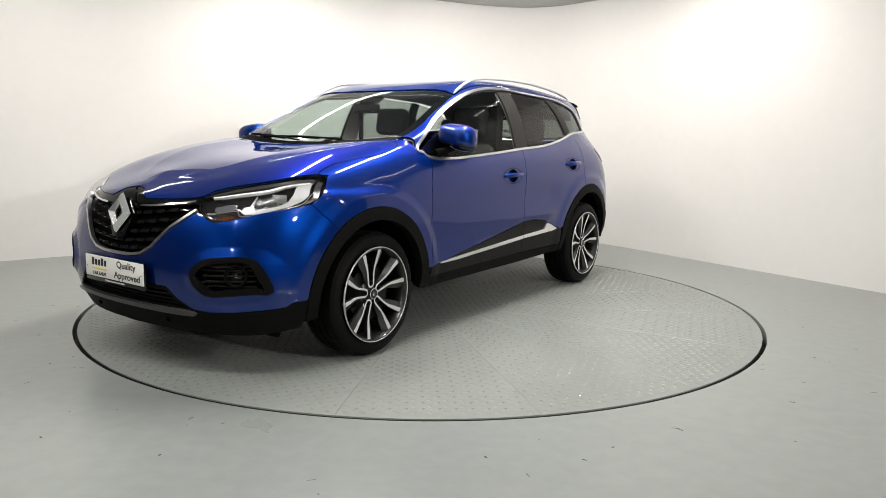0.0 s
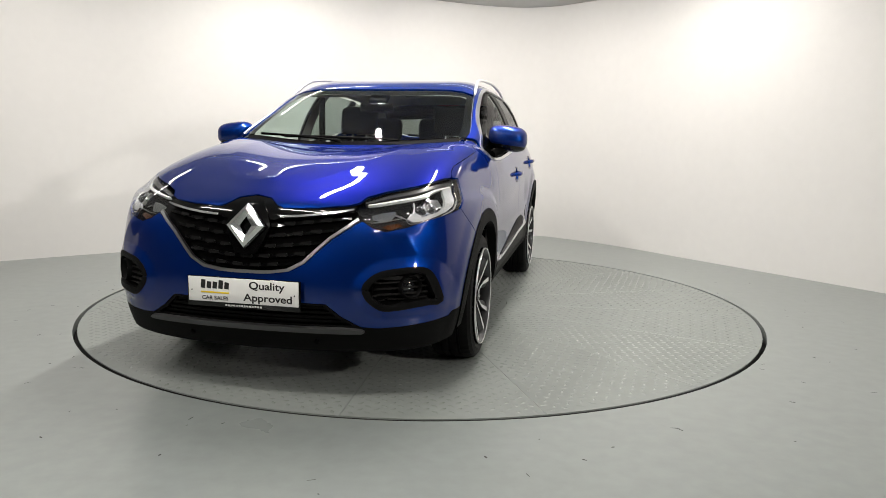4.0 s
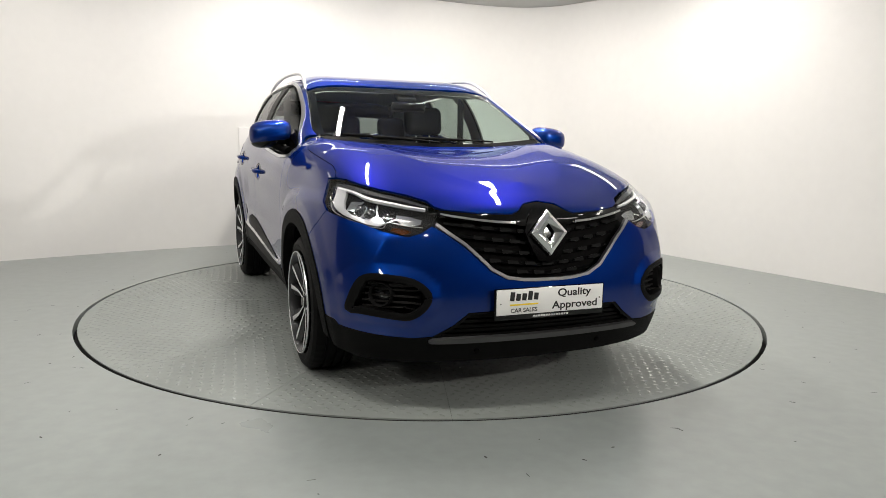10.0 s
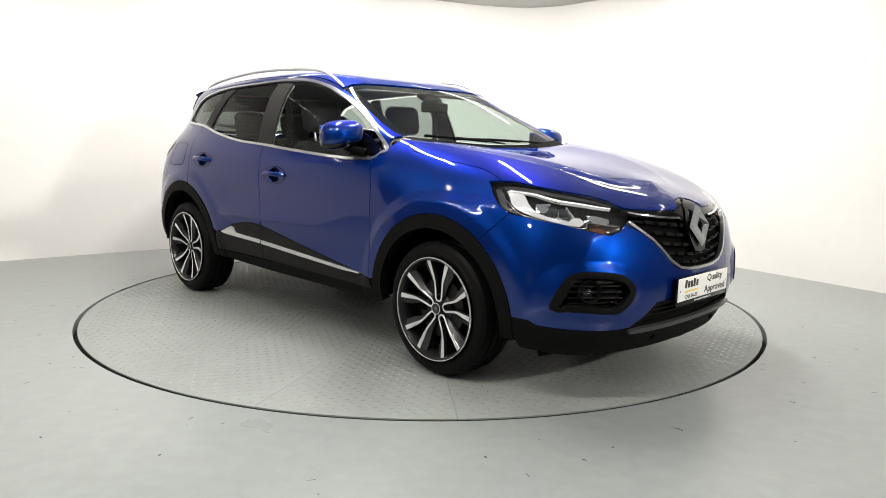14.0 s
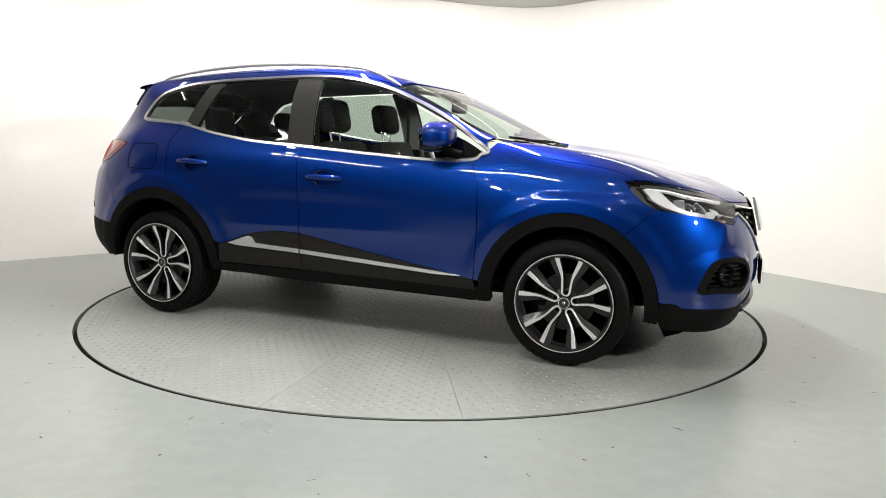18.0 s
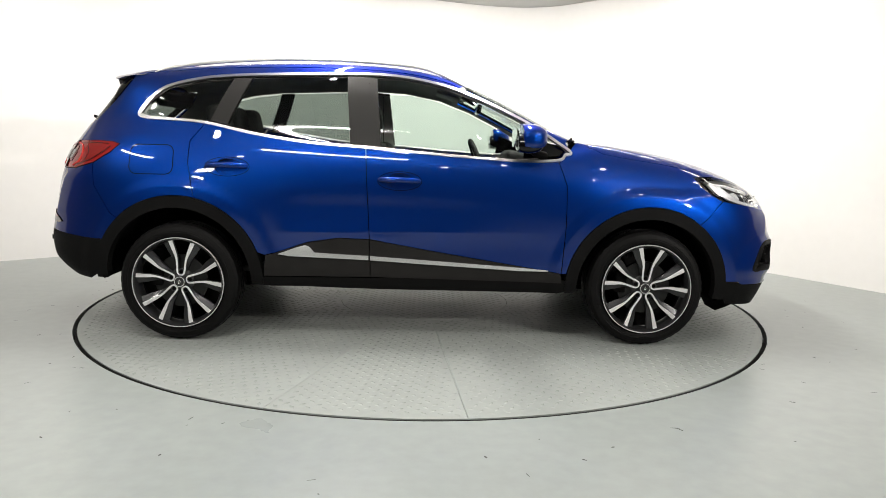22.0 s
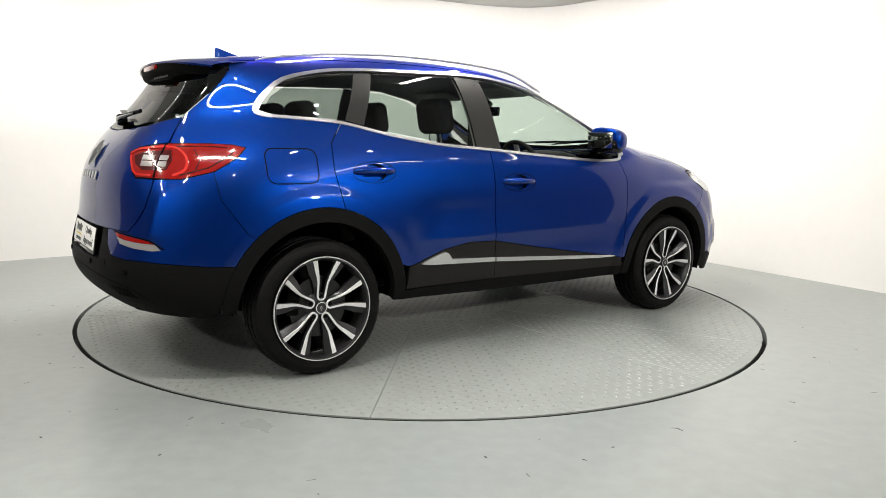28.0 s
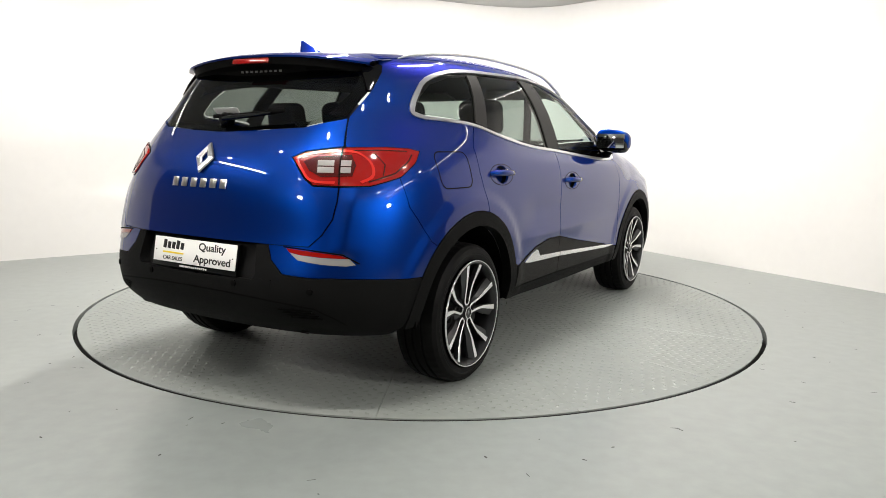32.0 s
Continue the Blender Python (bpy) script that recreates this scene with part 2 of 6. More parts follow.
def floor():
    bm = bmesh.new()
    seg = 160
    inner = [bm.verts.new(((TABLE_R + 0.025) * math.cos(2 * math.pi * k / seg), (TABLE_R + 0.025) * math.sin(2 * math.pi * k / seg), 0)) for k in range(seg)]
    rings = [inner]
    for r in (3.2, 5.0, 12.0):
        rings.append([bm.verts.new((r * math.cos(2 * math.pi * k / seg), r * math.sin(2 * math.pi * k / seg) - (1.0 if r > 11 else 0), 0)) for k in range(seg)])
    rings.insert(0, [bm.verts.new((v.co.x, v.co.y, -0.06)) for v in inner])
    for a, b in zip(rings, rings[1:]):
        for k in range(seg):
            bm.faces.new((a[k], b[k], b[(k + 1) % seg], a[(k + 1) % seg]))
    bmesh.ops.recalc_face_normals(bm, faces=bm.faces)
    bm.normal_update()
    tagged(part("floor", smooth_by_angle(bm, 30), M_FLOOR), "glossy grey-green painted concrete floor", "floor", kind="structure")
    bm = lathe([(0.0001, -0.2), (TABLE_R + 0.2, -0.2), (TABLE_R + 0.2, -0.062), (0.0001, -0.062)], 96)
    tagged(part("turntable_pit", bm, M_GAP), "dark shallow pit under the turntable", "pit", kind="structure")


def batten(x, y, turn, length, watts, lean=0):
    """A slim lamp under the ceiling; lean tips its face towards the wall."""
    ob = new("ceiling_batten")
    tagged(ob, "long slim white batten lamp fixed under the ceiling", "ceiling lamp", group="ceiling battens")
    out = Matrix.Rotation(radians(turn), 3, "Z") @ Vector((0, 1, 0))
    tip = pose(0, 0, -.02, lean if out.x * x + out.y * y > 0 else -lean)
    place = pose(x, y, CEILING, 0, 0, turn)
    ob.matrix_basis = place
    part("ceiling_clip", box(.10, .05, .03, pose(-length * .35, 0, -.014), .004), M_WHITE, ob)
    part("ceiling_clip", box(.10, .05, .03, pose(length * .35, 0, -.014), .004), M_WHITE, ob)
    part("housing", box(length, 0.07, 0.04, tip @ pose(0, 0, -.02), 0.006), M_WHITE, ob)
    part("diffuser", box(length - 0.03, 0.055, 0.02, tip @ pose(0, 0, -0.048), 0.008), M_LED, ob)
    data = bpy.data.lights.new("batten_light", "AREA")
    data.shape, data.size, data.size_y, data.energy, data.color = "RECTANGLE", length - 0.05, 0.05, watts, (1.0, 0.948, 0.88)
    lamp = new("batten_light", data)
    lamp.matrix_basis = place @ tip @ pose(0, 0, -.062)


def flood(x, y, turn, watts, drop, tilt):
    ob = new("flood_lamp")
    tagged(ob, "square white flood lamp hung under the hall ceiling", "flood lamp", group="flood lamps")
    ob.matrix_basis = pose(x, y, CEILING, 0, 0, turn)
    head = pose(0, 0, -drop, tilt)
    part("bracket", box(.06, .03, drop - .04, pose(0, -.05, -drop / 2 + .02), .004), M_BLACK, ob)
    part("housing", box(.38, .26, .06, head @ pose(0, 0, .03), .01), M_WHITE, ob)
    part("diffuser", box(.34, .22, .01, head @ pose(0, 0, -.006), .003), M_LED, ob)
    data = bpy.data.lights.new("flood_light", "AREA")
    data.shape, data.size, data.size_y, data.energy, data.color = "RECTANGLE", .26, .16, watts, (1.0, 0.948, 0.88)
    data.spread = radians(100)
    lamp = new("flood_light", data)
    lamp.matrix_basis = pose(x, y, CEILING, 0, 0, turn) @ head @ pose(0, 0, -.02)


def spot_lamp(x, y):
    """A small round lamp let into the ceiling."""
    ob = new("ceiling_spot_lamp")
    tagged(ob, "small round white spot lamp let into the ceiling", "spot lamp", group="ceiling spot lamps")
    ob.matrix_basis = pose(x, y, CEILING)
    part("rim", lathe([(.048, .002), (.048, -.012), (.062, -.014), (.066, -.006), (.066, .002)], 24), M_WHITE, ob)
    part("lens", lathe([(.047, -.008), (.03, -.011), (.0001, -.012)], 24), M_SPOT, ob)


room()
floor()
for spot in SPOTS:
    spot_lamp(*spot)
for k, row in enumerate(BATTENS):
    batten(*row, lean=24 if k < 5 else 0)

for row in FLOODS:
    flood(*row)

# ---------------------------------------------------------------- car body surface
# Feature lines of one half of the body, from the nose round the flank to the tail: (x, y, z), nose to tail.
LINES = [
    # lower lip
    [(2.17, 0, .215), (2.16, .25, .215), (2.11, .5, .215), (2.02, .70, .22), (1.90, .80, .23), (1.70, .835, .25), (1.32, .85, .27), (.97, .85, .285), (.83, .85, .295), (.58, .85, .297),
     (.3, .85, .30), (0, .85, .302), (-.3, .85, .305), (-.8, .85, .32), (-1.2, .85, .33), (-1.6, .84, .325), (-1.85, .78, .33), (-2.0, .66, .34), (-2.08, .48, .345), (-2.11, .25, .345), (-2.12, 0, .345)],
    # lower bumper and sill bulge
    [(2.235, 0, .36), (2.225, .25, .36), (2.185, .5, .36), (2.09, .70, .36), (1.93, .825, .37), (1.70, .868, .38), (1.32, .88, .39), (.97, .885, .40), (.83, .885, .40), (.58, .885, .405),
     (.3, .885, .41), (0, .885, .415), (-.3, .885, .42), (-.8, .885, .43), (-1.2, .885, .44), (-1.6, .875, .44), (-1.87, .82, .43), (-2.085, .69, .43), (-2.18, .48, .43), (-2.215, .25, .43), (-2.225, 0, .43)],
    # hip of the bumpers, hollow of the doors
    [(2.255, 0, .50), (2.243, .25, .50), (2.195, .5, .52), (2.09, .70, .54), (1.92, .83, .55), (1.69, .885, .56), (1.32, .90, .56), (.97, .893, .55), (.83, .888, .55), (.58, .884, .555),
     (.3, .882, .56), (0, .882, .565), (-.3, .882, .57), (-.8, .886, .58), (-1.2, .90, .59), (-1.6, .885, .585), (-1.88, .83, .575), (-2.105, .69, .575), (-2.20, .48, .575), (-2.235, .25, .575), (-2.245, 0, .575)],
    # widest line
    [(2.245, 0, .62), (2.23, .25, .63), (2.175, .5, .66), (2.07, .70, .69), (1.91, .825, .70), (1.68, .885, .70), (1.32, .905, .71), (.97, .905, .71), (.83, .90, .71), (.58, .90, .715),
     (.3, .90, .72), (0, .90, .725), (-.3, .90, .73), (-.8, .90, .74), (-1.2, .908, .75), (-1.6, .89, .75), (-1.87, .825, .74), (-2.07, .69, .735), (-2.15, .48, .735), (-2.185, .25, .735), (-2.195, 0, .735)],
    # flank
    [(2.22, 0, .74), (2.2, .25, .75), (2.13, .5, .78), (2.03, .69, .81), (1.89, .80, .83), (1.67, .865, .85), (1.32, .89, .87), (.97, .90, .87), (.83, .90, .87), (.58, .90, .875),
     (.3, .90, .88), (0, .898, .885), (-.3, .896, .89), (-.8, .895, .90), (-1.2, .895, .91), (-1.6, .875, .92), (-1.86, .805, .91), (-2.05, .66, .90), (-2.14, .46, .90), (-2.175, .24, .90), (-2.185, 0, .90)],
    # shoulder
    [(2.19, 0, .855), (2.165, .25, .845), (2.07, .5, .85), (1.96, .67, .89), (1.84, .775, .92), (1.65, .815, .957), (1.32, .838, .995), (.97, .868, 1.0), (.83, .876, 1.0), (.58, .883, 1.0),
     (.3, .88, 1.01), (0, .878, 1.02), (-.3, .876, 1.035), (-.8, .868, 1.06), (-1.2, .855, 1.09), (-1.6, .82, 1.085), (-1.83, .75, 1.07), (-2.0, .61, 1.06), (-2.09, .44, 1.055), (-2.125, .23, 1.05), (-2.135, 0, 1.05)],
    # bonnet edge and belt
    [(2.13, 0, .905), (2.10, .25, .895), (2.0, .47, .90), (1.90, .63, .945), (1.785, .725, .976), (1.6, .77, 1.01), (1.32, .785, 1.06), (1.05, .785, 1.113), (.87, .815, 1.087), (.58, .855, 1.05),
     (.3, .85, 1.063), (0, .848, 1.085), (-.3, .84, 1.108), (-.8, .82, 1.16), (-1.2, .785, 1.23), (-1.55, .70, 1.26), (-1.79, .63, 1.225), (-1.93, .545, 1.20), (-1.995, .41, 1.185), (-2.02, .22, 1.18), (-2.03, 0, 1.175)],
    # bonnet flank, middle of the side glass
    [(2.10, 0, .920), (2.05, .21, .918), (1.962, .40, .938), (1.857, .54, .976), (1.72, .62, 1.01), (1.56, .67, 1.058), (1.30, .685, 1.11), (1.08, .69, 1.143), (.885, .770, 1.13), (.60, .79, 1.16),
     (.28, .785, 1.26), (0, .775, 1.31), (-.3, .768, 1.335), (-.8, .755, 1.36), (-1.2, .735, 1.375), (-1.5, .675, 1.37), (-1.70, .62, 1.35), (-1.82, .53, 1.34), (-1.855, .40, 1.335), (-1.878, .21, 1.33), (-1.885, 0, 1.33)],
    # bonnet rib, windscreen pillar and roof edge
    [(2.06, 0, .935), (2.0, .17, .937), (1.9, .32, .952), (1.79, .43, 1.01), (1.67, .50, 1.05), (1.51, .54, 1.096), (1.28, .55, 1.138), (1.11, .56, 1.148), (.89, .745, 1.160), (.585, .70, 1.312),
     (.24, .645, 1.48), (0, .61, 1.545), (-.3, .595, 1.573), (-.8, .59, 1.575), (-1.2, .585, 1.554), (-1.47, .58, 1.532), (-1.64, .565, 1.515), (-1.72, .50, 1.475), (-1.76, .38, 1.48), (-1.775, .2, 1.485), (-1.78, 0, 1.487)],
    # inner bonnet, roof
    [(2.02, 0, .952), (1.93, .09, .972), (1.84, .17, .994), (1.73, .24, 1.025), (1.61, .28, 1.055), (1.46, .31, 1.08), (1.27, .32, 1.098), (1.13, .33, 1.105), (1.02, .42, 1.125), (.70, .38, 1.30),
     (.27, .35, 1.502), (0, .34, 1.562), (-.3, .34, 1.590), (-.8, .34, 1.594), (-1.2, .34, 1.575), (-1.47, .33, 1.551), (-1.65, .32, 1.535), (-1.725, .27, 1.502), (-1.757, .2, 1.496), (-1.77, .1, 1.494), (-1.775, 0, 1.493)],
    # spine
    [(1.98, 0, .968), (1.90, 0, .987), (1.81, 0, 1.008), (1.70, 0, 1.03), (1.58, 0, 1.048), (1.44, 0, 1.065), (1.27, 0, 1.078), (1.15, 0, 1.085), (1.06, 0, 1.10), (.74, 0, 1.283),
     (.28, 0, 1.504), (0, 0, 1.564), (-.3, 0, 1.593), (-.8, 0, 1.598), (-1.2, 0, 1.580), (-1.47, 0, 1.556), (-1.65, 0, 1.54), (-1.725, 0, 1.512), (-1.755, 0, 1.503), (-1.768, 0, 1.499), (-1.772, 0, 1.496)],
]
SUB = 24                                     # samples between two feature lines or stations


# outline of the fog lamp pods, seen from the front
FOG = [("f", *q) for q in ((.518, .514), (.528, .543), (.566, .576), (.617, .592), (.713, .600), (.758, .590), (.782, .558), (.802, .498), (.812, .440), (.782, .442), (.731, .439), (.615, .428), (.572, .441), (.534, .477))]


def ramp(value, start, end):
    """0 before start, 1 past end, eased between."""
    k = np.clip((value - start) / (end - start), 0, 1)
    return k * k * (3 - 2 * k)


def tent(d, below, above):
    """A crest at d = 0 with straight slopes of those widths and soft feet."""
    k = np.clip(1 - np.where(d < 0, -d / below, d / above), 0, 1)
    return 0.55 * k + 0.45 * k * k


def press_lines(body):
    """The pressed feature lines of the panels: arch flares, door swage, bonnet crests, bumper corners."""
    x, z = body[:, :, 0].copy(), body[:, :, 2].copy()
    flank = ramp(body[:, :, 1], .68, .82)
    for cx, cz in ((1.323, .335), (-1.323, .352)):
        d = np.hypot(x - cx, z - cz)
        body[:, :, 1] += flank * .009 * np.clip((.585 - d) / .055, 0, 1) ** 1.2
    # swage over the door cladding, hollow above it
    aft = ramp(x, .95, -.30) * ramp(x, -.86, -.60)
    low = .640 + .012 * x
    body[:, :, 1] += flank * aft * (.009 * tent(z - low, .10, .07) - .009 * np.exp(-((z - .775) / .075) ** 2))
    # crests on the bonnet
    crest = np.interp(x, [1.05, 1.5, 1.8, 2.02], [.49, .43, .31, .13])
    top = ramp(z, .90, .96) * ramp(x, .98, 1.15) * ramp(x, 2.06, 1.9)
    body[:, :, 2] += top * .004 * tent(body[:, :, 1] - crest, .20, .10)
    # corner of the nose under the lamp
    nose = ramp(x, 1.70, 1.86) * ramp(z, .60, .66) * ramp(z, .79, .74)
    corner = .715 - .55 * (z - .68)
    body[:, :, 0] += nose * .014 * tent(body[:, :, 1] - corner, .09, .07)
    # raised surround of the fog lamp pods
    pod = np.array([(q[1], q[2]) for q in FOG])
    front = ramp(x, 1.66, 1.80) * ramp(z, .36, .40)
    yz = body[:, :, 1:].copy()
    near = np.full(x.shape, 9.0)
    for a, b in zip(pod, np.roll(pod, -1, 0)):
        k = np.clip(((yz - a) @ (b - a)) / ((b - a) @ (b - a)), 0, 1)
        near = np.minimum(near, np.linalg.norm(yz - a - k[..., None] * (b - a), axis=2))
    inner = (np.abs(yz - pod.mean(0)) < (.11, .055)).all(2)
    lip = np.where(inner, 1, np.clip(1.15 - near / .045, 0, 1)) * front
    body[:, :, 0] += .014 * lip
    body[:, :, 1] += .006 * lip
    # rear corner under the lamp
    tail = ramp(x, -1.70, -1.86) * ramp(z, .66, .72) * ramp(z, .97, .90)
    body[:, :, 0] -= tail * .016 * tent(body[:, :, 1] - .705, .06, .07)


def faired(full):
    """A soft average of the surface that keeps the plane of symmetry and the outer lines."""
    reach = SUB
    kern = np.exp(-0.5 * (np.arange(-reach, reach + 1) / (0.38 * SUB)) ** 2)
    kern /= kern.sum()
    flip = np.array([1, -1, 1.0])
    left, right = full[:, reach:0:-1] * flip, full[:, -2:-2 - reach:-1] * flip
    wide = np.concatenate([left, full, right], 1)
    fair = np.stack([np.array([np.convolve(wide[r, :, c], kern, "valid") for r in range(full.shape[0])]) for c in range(3)], 2)
    low = 2 * fair[:1] - fair[reach:0:-1]
    top = fair[-2:-2 - reach:-1] * flip
    tall = np.concatenate([low, fair, top], 0)
    return np.stack([np.array([np.convolve(tall[:, k, c], kern, "valid") for k in range(full.shape[1])]).T for c in range(3)], 2)


def body_grid():
    cage = np.array(LINES, float)                                   # rows v, columns u
    across = np.array([np.array(spline(list(row), SUB)) for row in cage])
    full = np.array([np.array(spline(list(across[:, k]), SUB)) for k in range(across.shape[1])]).transpose(1, 0, 2)
    fair = faired(full)
    # the bonnet is calmer than the rest
    calm = faired(faired(faired(fair)))
    k = (ramp(fair[:, :, 0], .95, 1.25) * ramp(fair[:, :, 2], .86, .93))[..., None]
    fair = fair * (1 - k) + calm * k
    press_lines(fair)
    fair[-1, :, 1] = 0
    fair[:, 0, 1] = 0
    fair[:, -1, 1] = 0
    return fair


GRID = body_grid()
NV, NU = GRID.shape[0] - 1, GRID.shape[1] - 1
UMAX, VMAX = NU / SUB, NV / SUB
gu, gv = np.gradient(GRID, axis=1), np.gradient(GRID, axis=0)
NORM = np.cross(gu, gv)
NORM /= np.maximum(np.linalg.norm(NORM, axis=2, keepdims=True), 1e-9)
if NORM[NV // 3, NU // 2, 1] < 0:
    NORM = -NORM


def sample(field, u, v):
    u, v = np.clip(np.asarray(u, float) * SUB, 0, NU - 1e-6), np.clip(np.asarray(v, float) * SUB, 0, NV - 1e-6)
    i, j = u.astype(int), v.astype(int)
    a, b = (u - i)[..., None], (v - j)[..., None]
    return field[j, i] * (1 - a) * (1 - b) + field[j, i + 1] * a * (1 - b) + field[j + 1, i] * (1 - a) * b + field[j + 1, i + 1] * a * b


def surf(u, v):
    return sample(GRID, u, v)


def surf_normal(u, v):
    n = sample(NORM, u, v)
    return n / np.linalg.norm(n, axis=-1, keepdims=True)


# the parts of the surface that each view can hit: axes, stations, lines
VIEWS = {"s": ((0, 2), (2.6, 17.6), (0, 8.4)), "f": ((1, 2), (0, 5.4), (0, 8.5)), "r": ((1, 2), (15.2, 20), (0, 8.4)), "t": ((0, 1), (0, 20), (5.6, 10))}


@functools.lru_cache(None)
def to_uv(tag, a, b):
    """The place on the surface that shows at (a, b) from the side, the front, the rear or the top."""
    if tag == "u":
        return a, b
    axes, (u0, u1), (v0, v1) = VIEWS[tag]
    cols = np.arange(int(u0 * SUB), int(min(u1, UMAX) * SUB) + 1)
    rows = np.arange(int(v0 * SUB), int(min(v1, VMAX) * SUB) + 1)
    flat = GRID[rows[0]:rows[-1] + 1, cols[0]:cols[-1] + 1][:, :, axes]
    d = ((flat - np.array([a, b])) ** 2).sum(2)
    j, i = np.unravel_index(d.argmin(), d.shape)
    u, v = cols[i] / SUB, rows[j] / SUB
    for _ in range(4):
        e = 0.02
        p = surf(u, v)[list(axes)]
        du = (surf(u + e, v)[list(axes)] - surf(u - e, v)[list(axes)]) / (2 * e)
        dv = (surf(u, v + e)[list(axes)] - surf(u, v - e)[list(axes)]) / (2 * e)
        J = np.array([du, dv]).T
        if abs(np.linalg.det(J)) < 1e-6:
            break
        step = np.linalg.solve(J, np.array([a, b]) - p)
        step = np.clip(step, -0.25, 0.25)
        u, v = float(np.clip(u + step[0], u0, min(u1, UMAX))), float(np.clip(v + step[1], v0, min(v1, VMAX)))
    return u, v


def outline(pts, step=0.03):
    """A polygon on the surface from tagged view points. Runs within one view are straight there."""
    out = []
    n = len(pts)
    for k in range(n):
        p, q = pts[k], pts[(k + 1) % n]
        if p[0] == q[0]:
            length = math.hypot(q[1] - p[1], q[2] - p[2])
            m = max(1, int(length / (step if p[0] != "u" else 0.25)))
            for i in range(m):
                s = i / m
                out.append(to_uv(p[0], p[1] + (q[1] - p[1]) * s, p[2] + (q[2] - p[2]) * s))
        else:
            a, b = np.array(to_uv(*p)), np.array(to_uv(*q))
            m = max(1, int(np.abs(b - a).max() / 0.25))
            for i in range(m):
                out.append(tuple(a + (b - a) * i / m))
    return out


def inside(poly, pts):
    poly, pts = np.array(poly), np.array(pts)
    x, y = pts[:, 0], pts[:, 1]
    hit = np.zeros(len(pts), bool)
    for (x0, y0), (x1, y1) in zip(poly, np.roll(poly, -1, 0)):
        c = (y0 > y) != (y1 > y)
        with np.errstate(divide="ignore", invalid="ignore"):
            hit ^= c & (x < (x1 - x0) * (y - y0) / (y1 - y0) + x0)
    return hit


from mathutils import geometry


def shrink(poly, gap):
    """Draws a polygon on the surface in by gap metres, save along the plane of symmetry."""
    P = np.array(poly)
    X = surf(P[:, 0], P[:, 1])
    keep = np.abs(X[:, 1]) < 0.004
    area = 0.5 * np.sum(P[:, 0] * np.roll(P[:, 1], -1) - np.roll(P[:, 0], -1) * P[:, 1])
    e = 0.02
    Xu = (surf(P[:, 0] + e, P[:, 1]) - surf(P[:, 0] - e, P[:, 1])) / (2 * e)
    Xv = (surf(P[:, 0], P[:, 1] + e) - surf(P[:, 0], P[:, 1] - e)) / (2 * e)
    lu, lv = np.maximum(np.linalg.norm(Xu, axis=1), 0.02), np.maximum(np.linalg.norm(Xv, axis=1), 0.02)
    scale = np.c_[lu, lv]
    prev, nxt = (P - np.roll(P, 1, 0)) * scale, (np.roll(P, -1, 0) - P) * scale
    def unit(d):
        return d / np.maximum(np.linalg.norm(d, axis=1, keepdims=True), 1e-9)
    n1, n2 = unit(prev), unit(nxt)
    n1, n2 = np.c_[-n1[:, 1], n1[:, 0]], np.c_[-n2[:, 1], n2[:, 0]]
    nn = unit(n1 + n2)
    grow = 1 / np.maximum((nn * n1).sum(1), 0.5)
    if area < 0:
        nn = -nn
    Q = P + nn * (gap * grow)[:, None] / scale
    Q[keep] = P[keep]
    return [tuple(q) for q in Q]


